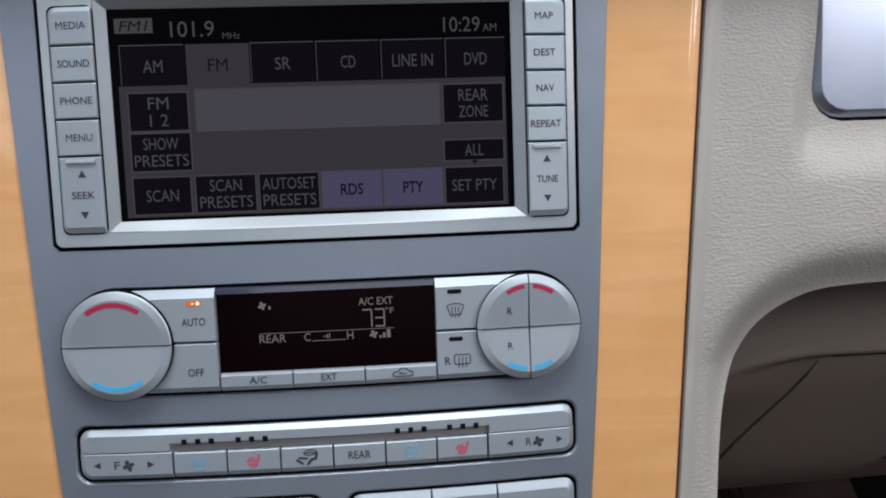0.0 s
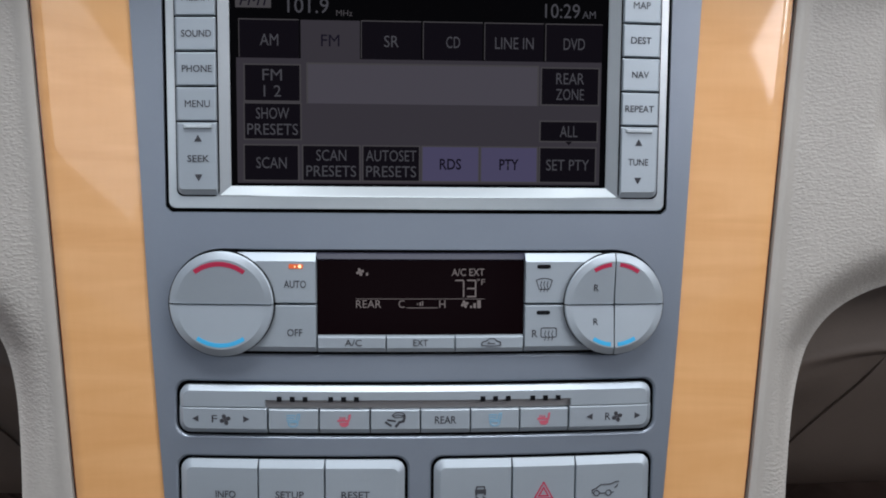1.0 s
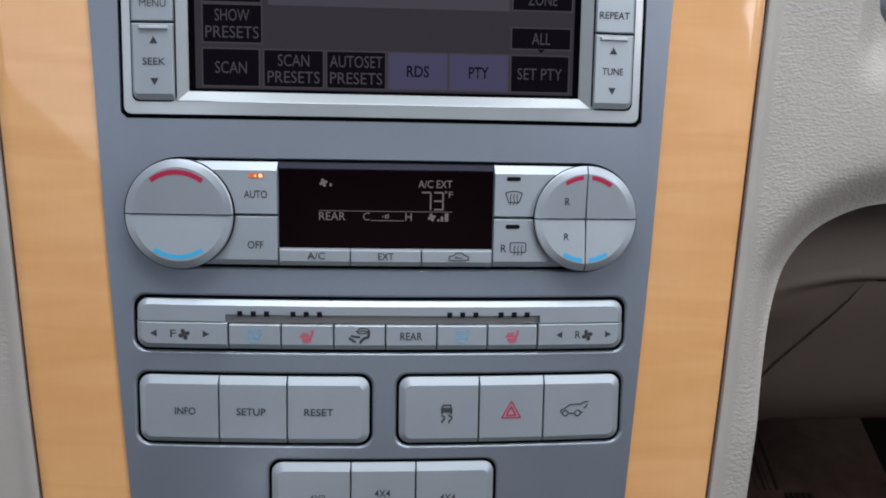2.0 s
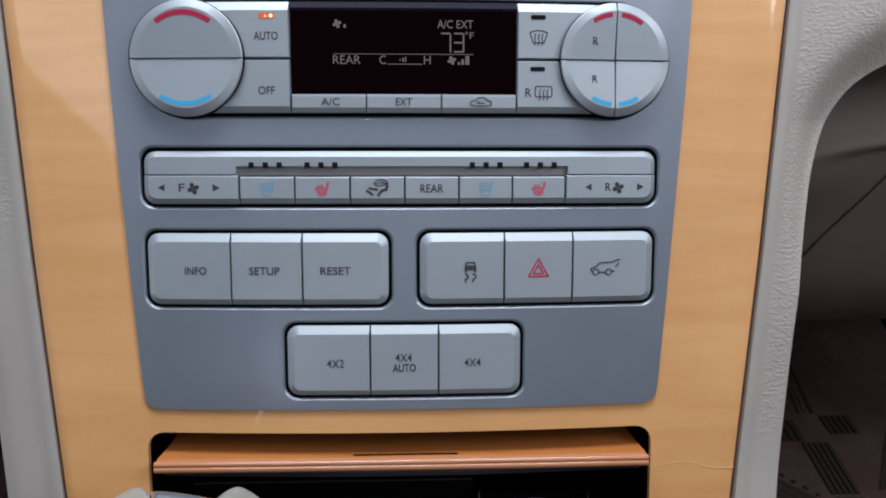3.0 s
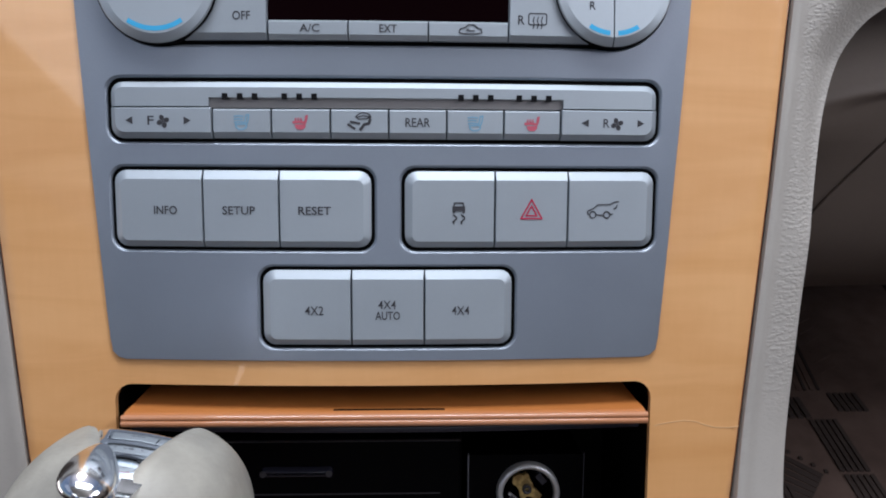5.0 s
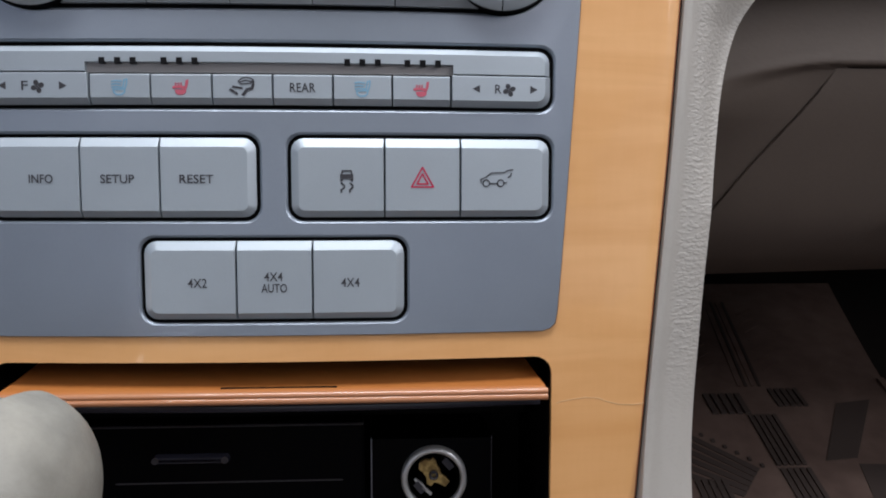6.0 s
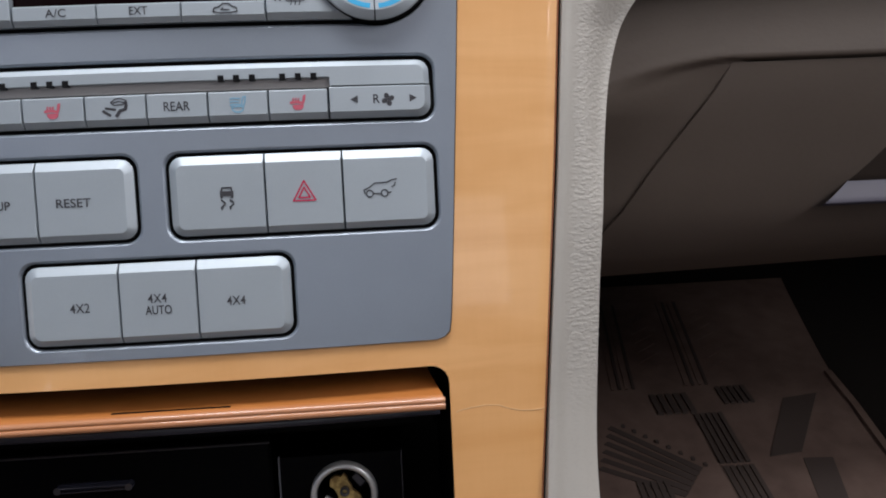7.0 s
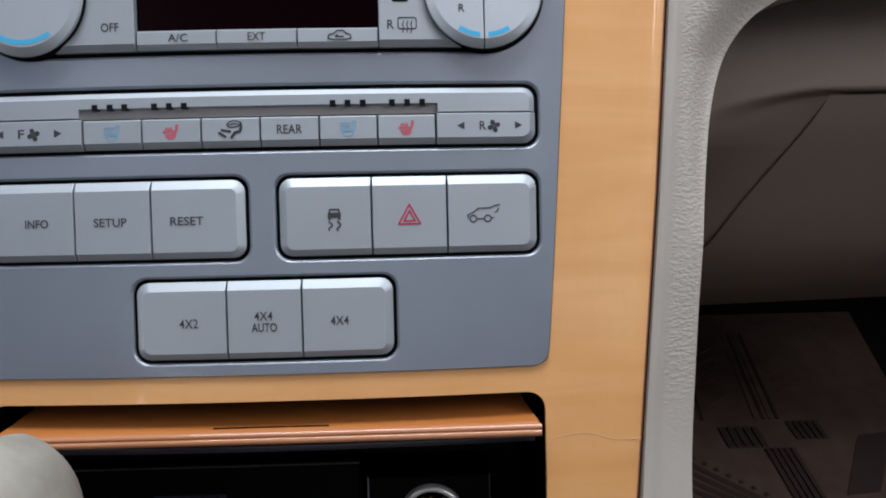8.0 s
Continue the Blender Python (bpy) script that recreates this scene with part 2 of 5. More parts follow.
def part(name, bm, mat, parent=None, label="", smooth=False):
    base = BASE[parent.name] if parent else Vector((0, 0, 0))
    for vert in bm.verts:
        vert.co = (vert.co - base) * 0.001
    bmesh.ops.recalc_face_normals(bm, faces=bm.faces)
    me = bpy.data.meshes.new(name)
    bm.to_mesh(me)
    bm.free()
    me.materials.append(mat)
    if smooth:
        me.polygons.foreach_set("use_smooth", [True] * len(me.polygons))
        me.set_sharp_from_angle(angle=radians(smooth if smooth > 1 else 35))
    ob = new(name, me)
    if smooth:
        w = ob.modifiers.new("even_normals", "WEIGHTED_NORMAL")
        w.keep_sharp, w.weight = True, 80
    if parent:
        ob.parent = parent
    else:
        ob.matrix_world = STACK
    BASE[ob.name] = base
    return tagged(ob, label) if label else ob


def bow(x):
    """The face is crowned across the plate and runs on nearly flat beside it."""
    a = abs(x)
    return CROWN * min(a, 97.0) ** 2 + 0.02 * max(0.0, a - 97.0)


def crown(bm):
    for vert in bm.verts:
        vert.co.y += bow(vert.co.x)
    return bm


def rounded(x0, x1, z0, z1, r, steps=5):
    """Outline of a box with corner radii r: one number, or (top left, top right, bottom right, bottom left)."""
    r = (r,) * 4 if isinstance(r, (int, float)) else r
    out = []
    for (cx, cz, a0), q in zip((((x0, z1, 180)), (x1, z1, 90), (x1, z0, 0), (x0, z0, -90)), r):
        sx, sz = (1 if cx == x0 else -1), (1 if cz == z0 else -1)
        for i in range(steps):
            a = radians(a0 - 90 * i / (steps - 1))
            out.append((cx + sx * q + q * math.cos(a), cz + sz * q + q * math.sin(a)))
    return out


def slab(layers, curved=True, cuts=0):
    """A solid through outlines of equal length: layers of (outline, y), from front to back, capped at both ends."""
    bm = bmesh.new()
    rings = [[bm.verts.new((x, y, z)) for x, z in line] for line, y in layers]
    for a, b in zip(rings, rings[1:]):
        for i in range(len(a)):
            j = (i + 1) % len(a)
            bm.faces.new((a[i], a[j], b[j], b[i]))
    bm.faces.new(rings[0])
    bm.faces.new(list(reversed(rings[-1])))
    if cuts:
        slice_up(bm, cuts)
    return crown(bm) if curved else bm


def slice_up(bm, step):
    if isinstance(step, list):
        for x in step:
            bmesh.ops.bisect_plane(bm, geom=bm.verts[:] + bm.edges[:] + bm.faces[:], plane_co=(x + 0.013, 0, 0), plane_no=(1, 0, 0))
        return
    lo, hi = min(q.co.x for q in bm.verts), max(q.co.x for q in bm.verts)
    x = math.ceil(lo / step) * step + 0.013
    while x < hi:
        bmesh.ops.bisect_plane(bm, geom=bm.verts[:] + bm.edges[:] + bm.faces[:], plane_co=(x, 0, 0), plane_no=(1, 0, 0))
        x += step


def pad(x0, x1, z0, z1, r, front, rim, back, edge=(2.2, 2.2, 2.0, 2.2), round_=0.5, curved=True, cuts=0):
    """A button: its rim outline at y rim, a chamfer of width edge (top, right, bottom, left) up to y front, a softened front edge."""
    t, rr, b, l = edge
    inner = [max(0.3, q - 0.6 * max(edge)) if q > 0.5 else q for q in ((r,) * 4 if isinstance(r, (int, float)) else r)]
    full = rounded(x0, x1, z0, z1, r)
    a = rounded(x0 + l, x1 - rr, z0 + b, z1 - t, inner)
    c = rounded(x0 + l + min(l, round_), x1 - rr - min(rr, round_), z0 + b + min(b, round_), z1 - t - min(t, round_), inner)
    return slab([(c, front), (a, front + 0.18), (full, rim), (full, back)], curved, cuts)


def sheet(outer, holes, front, back, edge=0.5, segments=2, step=8.0, curved=True, deform=None, rows=(), slants=()):
    """A board with holes through it and softened front edges, bent to the crown."""
    bm = bmesh.new()
    edges = []
    for line in (outer, *holes):
        vs = [bm.verts.new((x, front, z)) for x, z in line]
        edges += [bm.edges.new((vs[i], vs[(i + 1) % len(vs)])) for i in range(len(vs))]
    bmesh.ops.triangle_fill(bm, use_beauty=True, use_dissolve=False, edges=edges, normal=(0, -1, 0))
    slice_up(bm, step)
    for z in rows:
        bmesh.ops.bisect_plane(bm, geom=bm.verts[:] + bm.edges[:] + bm.faces[:], plane_co=(0, 0, z + 0.037), plane_no=(0, 0, 1))
    for co, no in slants:
        bmesh.ops.bisect_plane(bm, geom=bm.verts[:] + bm.edges[:] + bm.faces[:], plane_co=co, plane_no=no)
    bmesh.ops.recalc_face_normals(bm, faces=bm.faces)
    rim = [e for e in bm.edges if e.is_boundary]
    grown = bmesh.ops.extrude_edge_only(bm, edges=rim)
    for q in grown["geom"]:
        if isinstance(q, bmesh.types.BMVert):
            q.co.y = back
    if edge:
        bmesh.ops.bevel(bm, geom=rim, offset=edge, segments=segments, profile=0.5, affect="EDGES", clamp_overlap=True)
    if deform:
        for q in bm.verts:
            q.co = deform(q.co)
    return crown(bm) if curved else bm


def prism(polys, y, depth=0.12, curved=True):
    """Thin raised shapes: convex or concave outlines in x, z, proud of y."""
    bm = bmesh.new()
    for line in polys:
        a = [bm.verts.new((x, y - depth, z)) for x, z in line]
        b = [bm.verts.new((x, y, z)) for x, z in line]
        for i in range(len(a)):
            j = (i + 1) % len(a)
            bm.faces.new((a[i], a[j], b[j], b[i]))
        bm.faces.new(a)
    return crown(bm) if curved else bm


def stroke(points, w, closed=False):
    """Quads along a line of points, w wide."""
    pts = [Vector(p) for p in points]
    if closed:
        pts.append(pts[0])
    out = []
    for a, b in zip(pts, pts[1:]):
        d = (b - a)
        if d.length < 1e-6:
            continue
        d.normalize()
        n = Vector((-d.y, d.x)) * w / 2
        e = d * w * 0.3
        out.append([tuple(a - e + n), tuple(b + e + n), tuple(b + e - n), tuple(a - e - n)])
    return out


def arc(cx, cz, r, a0, a1, n=14):
    return [(cx + r * math.cos(radians(a0 + (a1 - a0) * i / n)), cz + r * math.sin(radians(a0 + (a1 - a0) * i / n))) for i in range(n + 1)]


def ring_band(cx, cz, r0, r1, a0, a1, n=14):
    o, i = arc(cx, cz, r1, a0, a1, n), arc(cx, cz, r0, a0, a1, n)
    return [[o[k], o[k + 1], i[k + 1], i[k]] for k in range(n)]


def box_poly(x0, x1, z0, z1):
    return [(x0, z1), (x1, z1), (x1, z0), (x0, z0)]


def disc(cx, cz, r, n=12):
    return arc(cx, cz, r, 0, 360 - 360 / n, n - 1)


def text_bm(body, cx, cz, high, wide, y, depth=0.12, bold=0.0, curved=True, lean=0.0):
    cu = bpy.data.curves.new("legend", "FONT")
    cu.body, cu.size, cu.resolution_u, cu.offset, cu.shear = body, 1.0, 3, (0.0 if "M" in body else bold), lean
    tmp = new("legend_tmp", cu)
    bpy.context.view_layer.update()
    me = bpy.data.meshes.new_from_object(tmp.evaluated_get(bpy.context.evaluated_depsgraph_get()))
    bpy.data.objects.remove(tmp)
    bm = bmesh.new()
    bm.from_mesh(me)
    bpy.data.meshes.remove(me)
    bpy.data.curves.remove(cu)
    xs, zs = [q.co.x for q in bm.verts], [q.co.y for q in bm.verts]
    sx, sz = wide / (max(xs) - min(xs)), high / (max(zs) - min(zs))
    mx, mz = (max(xs) + min(xs)) / 2, (max(zs) + min(zs)) / 2
    for q in bm.verts:
        q.co = Vector((cx + (q.co.x - mx) * sx, y - depth, cz + (q.co.y - mz) * sz))
    return crown(bm) if curved else bm


def legend(body, cx, cz, high, wide, y, mat, parent, bold=0.012, **more):
    return part("legend", text_bm(body, cx, cz, high, wide, y, bold=bold, **more), mat, parent)


def icon(name, polys, y, mat, parent, curved=True):
    return part(name, prism(polys, y, curved=curved), mat, parent)


# ---- the setting: the car's cabin ----
def solid(name, x0, x1, y0, y1, z0, z1, mat, label=""):
    """A plain block in the world's metres, for floor, walls and roof."""
    bm = bmesh.new()
    bmesh.ops.create_cube(bm, size=1.0)
    for q in bm.verts:
        q.co = Vector(((x0 + x1) / 2 + q.co.x * (x1 - x0), (y0 + y1) / 2 + q.co.y * (y1 - y0), (z0 + z1) / 2 + q.co.z * (z1 - z0)))
    bmesh.ops.bevel(bm, geom=bm.edges[:], offset=0.004, segments=1, affect="EDGES")
    me = bpy.data.meshes.new(name)
    bm.to_mesh(me)
    bm.free()
    me.materials.append(mat)
    return tagged(new(name, me), label, kind="structure")


FLOOR = 0.010
solid("floor", -0.85, 0.85, -2.3, 0.70, -0.05, FLOOR, CARPET, "dark brown carpeted car floor")
solid("wall_left", -0.90, -0.85, -2.3, -0.92, -0.05, 0.68, TAUPE, "taupe lower rear door wall of the cabin")
solid("wall_left_front", -0.90, -0.85, 0.30, 0.70, -0.05, 0.68, TAUPE, "taupe wall ahead of the open door")
solid("door_sill", -0.90, -0.85, -0.92, 0.30, -0.05, 0.03, TAUPE, "taupe sill of the open driver's door")
solid("stack_core", -0.117, 0.117, 0.115, 0.70, 0.010, 0.434, BLACK, "dark housing behind the centre stack")
solid("wall_right", 0.85, 0.90, -2.3, 0.70, -0.05, 0.68, TAUPE, "taupe lower door wall of the cabin")
solid("wall_left_upper", -0.90, -0.85, -2.3, 0.70, 1.30, 1.36, CLOTH, "grey cloth rail above the side window")
solid("wall_right_upper", 0.85, 0.90, -2.3, 0.70, 1.30, 1.36, CLOTH, "grey cloth rail above the side window")
solid("pillar_left", -0.90, -0.85, -1.00, -0.92, 0.68, 1.30, TAUPE, "taupe door pillar")
solid("pillar_right", 0.85, 0.90, -1.25, -1.13, 0.68, 1.30, CLOTH, "grey cloth door pillar")
solid("wall_rear", -0.85, 0.85, -2.30, -2.25, -0.05, 0.70, TAUPE, "taupe rear wall of the cabin")
solid("wall_rear_upper", -0.85, 0.85, -2.30, -2.25, 1.08, 1.36, CLOTH, "grey cloth rail above the rear window")
solid("wall_front", -0.85, 0.85, 0.70, 0.75, -0.05, 0.44, BLACK, "dark firewall under the dashboard")
solid("ceiling", -0.90, 0.90, -2.30, -0.12, 1.36, 1.40, CLOTH, "grey cloth headliner")
solid("dashboard_top", -0.85, 0.85, 0.088, 0.70, 0.434, 0.460, VINYL, "stone vinyl top of the dashboard")
solid("console", -0.115, 0.115, -0.60, -0.02, 0.0, 0.052, TAUPE, "low taupe centre console carrying the gear lever")


def wood_x(z):
    """Half the wood's width at a height: it tapers faster below the button banks."""
    return 137.2 + (0.074 if z < 40 else 0.060) * (z - 40)


PLATE_SHAPE = ((-60, 95.6), (-19, 97.4), (31, 100.7), (60, 102.4), (90, 104.3), (117, 105.6), (150, 106.9), (270, 112.0))


def plate_x(z):
    """Half the plate's width at a height."""
    for (za, xa), (zb, xb) in zip(PLATE_SHAPE, PLATE_SHAPE[1:]):
        if z <= zb:
            return xa + (xb - xa) * (z - za) / (zb - za)
    return PLATE_SHAPE[-1][1]


ARCH = ((240, 119), (218, 118.2), (204, 117), (194, 114.5), (184, 110), (176, 104.5), (169.8, 97.5), (165.2, 89.5), (161.6, 79), (159.0, 67), (157.0, 52),
        (155.4, 36), (154.0, 18), (152.5, 0), (151.2, -20), (150.0, -40), (149.0, -60), (148.8, -80), (150, -110), (153, -170))


def eased(points, n=4):
    """A smooth run through points, n steps between each two."""
    out = []
    for i in range(len(points) - 1):
        p0, p1, p2, p3 = (Vector(points[max(0, min(len(points) - 1, i + k))]) for k in (-1, 0, 1, 2))
        for j in range(n):
            t = j / n
            out.append(tuple(0.5 * (2 * p1 + (p2 - p0) * t + (2 * p0 - 5 * p1 + 4 * p2 - p3) * t * t + (3 * p1 - p0 - 3 * p2 + p3) * t ** 3)))
    return tuple(out) + (tuple(points[-1]),)


ARCH = eased(ARCH)


def driver_side(z, sign):
    """On the driver's side the moulding stands a little wider over the footwell."""
    return 0.0 if sign > 0 else 4.0 - 2.5 * min(1.0, max(0.0, (z - 30) / 70))


def arch(sign):
    """The dashboard's moulded face beside the wood, with the arch over the footwell."""
    edge = [(wood_x(z) + 0.9, z) for z in range(-170, 261, 10)]
    line = edge + [(850, 260), (850, 150), (430, 128), (300, 121), *[(x + driver_side(z, sign), z) for x, z in ARCH]]
    line = [(sign * x, z) for x, z in line]
    return line if sign > 0 else list(reversed(line))


RIM = {sign: np.array([(x + driver_side(z, sign), z) for x, z in ((330, 122.5), (300, 121), (270, 120), *ARCH)]) for sign in (1, -1)}


def rim_distance(x, z, side):
    """How far a point of the moulding lies from the arch's edge."""
    line = RIM[1 if side > 0 else -1]
    a, ab = line[:-1], line[1:] - line[:-1]
    t = np.clip(((np.array((x, z)) - a) * ab).sum(1) / (ab * ab).sum(1), 0, 1)
    return float(np.sqrt((((a + ab * t[:, None]) - (x, z)) ** 2).sum(1).min()))


def roll(co):
    """The inner edge of the moulding rises as a slim bead along the wood."""
    d = abs(co.x) - wood_x(co.z)
    if d < 12:
        co.y -= (1.9 if co.x > 0 else 0.9) * math.exp(-((d - 2.6) / 3.2) ** 2)
    if co.x > 184 and 160 < co.z < 235:
        # the ledge under the metal trim panel slopes back to meet it
        u, w = min(1.0, (co.z - 160) / 25, (235 - co.z) / 45), min(1.0, (co.x - 184) / 12)
        co.y += 5.0 * u * u * (3 - 2 * u) * w * w * (3 - 2 * w)
    if co.x > 0 and co.z < -35:
        # the passenger's side flares gently forward to meet the console
        co.y -= 0.0018 * min(75.0, -35 - co.z) ** 2
    if abs(co.x) < 330 and -165 < co.z < 150:
        # the rim of the arch rolls under, broadly over its crown and tightly down its leg
        d = rim_distance(abs(co.x), co.z, co.x)
        if d < 30:
            u = min(1.0, max(0.0, (co.z - 25) / 65))
            co.y += (1.4 + 8.2 * u) * math.exp(-(d / (3.2 + 7.0 * u)) ** 2)
    return co


DASH_X = [[s_ * (119 + 1.75 * q) for q in range(36)] + [s_ * (184 + 3 * q) for q in range(6)] + [s_ * (202 + 60 * q) for q in range(11)] for s_ in (-1, 1)]
DASH_Z = [-166 + 9 * q for q in range(24)] + [44 + 3.6 * q for q in range(31)] + [160 + 3 * q for q in range(10)] + [194 + 9 * q for q in range(7)]
part("dashboard_right", sheet(arch(1), [[(x, z) for x, z in rounded(195.5, 418, 185.5, 256, (4, 4, 4, 13))]], 1.6, 24, edge=1.4, segments=3, step=DASH_X[1], deform=roll, rows=DASH_Z), VINYL,
     label="stone grey grained vinyl dashboard moulding beside the wood", smooth=60)["kind"] = "structure"
part("dashboard_left", sheet(arch(-1), [], 1.6, 24, edge=1.4, segments=3, step=DASH_X[0], deform=roll, rows=DASH_Z), VINYL_DRIVER,
     label="stone grey grained vinyl dashboard moulding beside the wood", smooth=60)["kind"] = "structure"

trim = thing("dash_trim_panel", (310, 20, 187), "smooth blue-grey metallic trim panel set into the dashboard", "trim panel")
part("panel", pad(197.0, 416.5, 187.0, 254.5, (3, 3, 3, 12), 6.0, 8.5, 20, edge=(2.5, 2.5, 2.5, 2.5), cuts=14), SILVER_TRIM, trim, smooth=40)

# ---- wood trim round the control plate ----
wood = thing("wood_trim", (0, 5, -150), "glossy honey maple veneer trim framing the controls, with a fine split", "wood trim")
PLATE_R = 4.5


def plate_line(grow):
    b, l = plate_x(-18) + grow, -18.0 - grow
    top = 262 if grow > 0 else 258
    right = [(b - 0.5 - PLATE_R, l), (b - 2.3, l + 0.8), (b - 0.4, l + 2.6), (plate_x(-11) + grow - 0.15, l + 7)]
    right += [(plate_x(z) + grow, z) for z in range(0, 251, 25)] + [(plate_x(top) + grow, top)]
    return right + [(-x, z) for x, z in reversed(right)]


SLOT = rounded(-97.6, 96.3, -118, -27.4, (6.5, 6.5, 4, 4), 6)
wood_front = plate_line(0.35)
# the board runs round the plate on three sides: its outline takes the plate's cut-out as a notch from the top
board = [(wood_x(z) - 0.8, z) for z in range(-150, 259, 8)]
half = board + [(plate_x(258) + 0.35, 258)] + [p for p in reversed(wood_front[:len(wood_front) // 2]) if p[1] < 257]
board_line = half + [(-x, z) for x, z in reversed(half)]


def veneer_roll(co):
    """The lacquered veneer rolls away towards the moulding at its outer edges."""
    d = wood_x(co.z) - 0.8 - abs(co.x)
    if d < ROLL_W:
        co.y += 0.9 * (1 - max(d, 0.0) / ROLL_W) ** 2.2
    return co


ROLL_W = 4.4
roll_cuts = [((s_ * (wood_x(40) - 0.8 - d_), 0, 40), (1, 0, -slope_ * s_)) for slope_ in (0.060, 0.074) for s_ in (-1, 1) for d_ in (1.5, 2.0, 2.6, 3.2, 3.8, 4.4)]
part("veneer", sheet(board_line, [SLOT], 0.0, 2.6, edge=1.2, segments=3, step=8.0, deform=veneer_roll, slants=roll_cuts), WOOD, wood, smooth=45)
crack = [(98.2, -44.6), (99.5, -44.0), (104, -43.2), (109, -42.6), (113.5, -43.0), (117, -44.4), (121, -45.4), (126, -45.6), (130, -45.2)]
for s_ in (-1, 1):
    band = [(s_ * (wood_x(z) - 1.0), z) for z in range(-150, 259, 12)]
    band += [(s_ * (wood_x(z) + 0.1), z) for z in reversed(range(-150, 259, 12))]
    part("edge_band", slab([(band, 2.0), (band, 4.4)]), WOOD_EDGE, wood, "thin russet edge of the veneer")
part("split", prism(stroke(crack, 0.27), 0.0, 0.08), WOOD_CRACK, wood, "pale hairline split across the veneer")
# russet stroke just below the split, drawn as its shadow
part("split_shadow", prism(stroke([(x, z - 0.24) for x, z in crack], 0.10), 0.0, 0.05), WOOD_EDGE, wood, "thin shadow line painted under the split")
# wider than the board, so its black stands in for shadow in the seams
part("edge_shadow", sheet([(x * 1.012, z) for x, z in board_line], [SLOT], 3.0, 8.0, edge=0, step=12.0), BLACK, wood, "black sheet behind the veneer that darkens its seams like shadow")

# ---- control plate with its cut-outs ----
KNOB_L, KNOB_R, KNOB_Z = -76.0, 76.8, 111.0
GROOVE = 1.2


def climate_hole(g):
    r = 20.3 + 0.45 * g
    top, low = 130.8 + g, 92.0 - g
    at, al = math.degrees(math.asin(min(1.0, (top - KNOB_Z) / r))), math.degrees(math.asin((KNOB_Z - low) / r))
    right = arc(KNOB_R, KNOB_Z, r, 180 - at, -(180 - al), 30)
    left = arc(KNOB_L, KNOB_Z, r, 360 - al, at, 30)
    return right + left


STRIP = (-94.2, 94.2, 59.4, 78.7)
BANKS = ((-94.0, -5.4, 22.2, 48.6), (6.2, 94.1, 22.2, 48.6), (-43.2, 43.8, -12.3, 14.2))
RADIO = (-96.4, 97.0, 147.8, 256.0)


def hole(b, r, g=GROOVE):
    return rounded(b[0] - g, b[1] + g, b[2] - g, b[3] + g, r + g * 0.6, 6)


fascia = thing("control_plate", (0, 6, -19), "satin blue-grey silver control plate set into the wood trim", "control panel")
LIP = 0.9
holes = [climate_hole(GROOVE + LIP), hole(STRIP, 4.2, GROOVE + LIP)] + [hole(b, 4.2, GROOVE + LIP) for b in BANKS]
plate_out = [p for p in plate_line(0.0)]
RG = 1.6
radio_cut = [(RADIO[1] + RG, 258), (RADIO[1] + RG, RADIO[2] - RG + 2), (RADIO[1] + RG - 2, RADIO[2] - RG),
             (RADIO[0] - RG + 2, RADIO[2] - RG), (RADIO[0] - RG, RADIO[2] - RG + 2), (RADIO[0] - RG, 258)]
n = len(plate_out) // 2
part("faceplate", sheet(plate_out[:n] + radio_cut + plate_out[n:], holes, -1.0, 7.0, edge=0.5, segments=2, step=7.0), PLATE, fascia, smooth=45)
part("backing", slab([(plate_line(-0.8), 6.6), (plate_line(-0.8), 9.0)], True, 10), BLACK, fascia, "black backing in the gaps round the buttons")


def liner(inner, outer_, y=0.3):
    """A black gasket ring in the gap between a cut-out and what fills it."""
    bm_ = bmesh.new()
    rings_ = [[bm_.verts.new((x, yy, z)) for x, z in line] for line, yy in ((inner, y), (outer_, y), (outer_, y + 4), (inner, y + 4))]
    m_ = len(inner)
    for a_, b_ in zip(rings_, rings_[1:] + rings_[:1]):
        for i_ in range(m_):
            j_ = (i_ + 1) % m_
            bm_.faces.new((a_[i_], a_[j_], b_[j_], b_[i_]))
    slice_up(bm_, 8.0)
    return crown(bm_)


def lip(outline):
    """The rounded edge that turns down from the plate's face into a cut-out."""
    bm_ = bmesh.new()
    rings_ = [[bm_.verts.new((x, yy, z)) for x, z in outline(GROOVE + out_)] for out_, yy in ((LIP, -1.0), (0.62, -0.86), (0.25, -0.56), (0.0, -0.1), (0.0, 3.0))]
    for a_, b_ in zip(rings_, rings_[1:]):
        for i_ in range(len(a_)):
            j_ = (i_ + 1) % len(a_)
            bm_.faces.new((a_[i_], a_[j_], b_[j_], b_[i_]))
    slice_up(bm_, 8.0)
    return crown(bm_)


for b_ in (STRIP, *BANKS):
    part("lip", lip(lambda g_, b_=b_: hole(b_, 4.2, g_)), PLATE, fascia, smooth=60)
part("lip", lip(climate_hole), PLATE, fascia, smooth=60)
for b_ in (STRIP, *BANKS):
    part("gasket", liner(hole(b_, 4.2, -0.1), hole(b_, 4.2, GROOVE + 0.3)), BLACK, fascia)
part("gasket", liner(climate_hole(-0.3), climate_hole(GROOVE + 0.3)), BLACK, fascia)
part("gasket", liner(rounded(RADIO[0] + 0.3, RADIO[1] - 0.3, RADIO[2] + 0.3, 255.5, 2.4, 5), rounded(RADIO[0] - 2.1, RADIO[1] + 2.1, RADIO[2] - 2.1, 257.5, 2.6, 5)), BLACK, fascia)

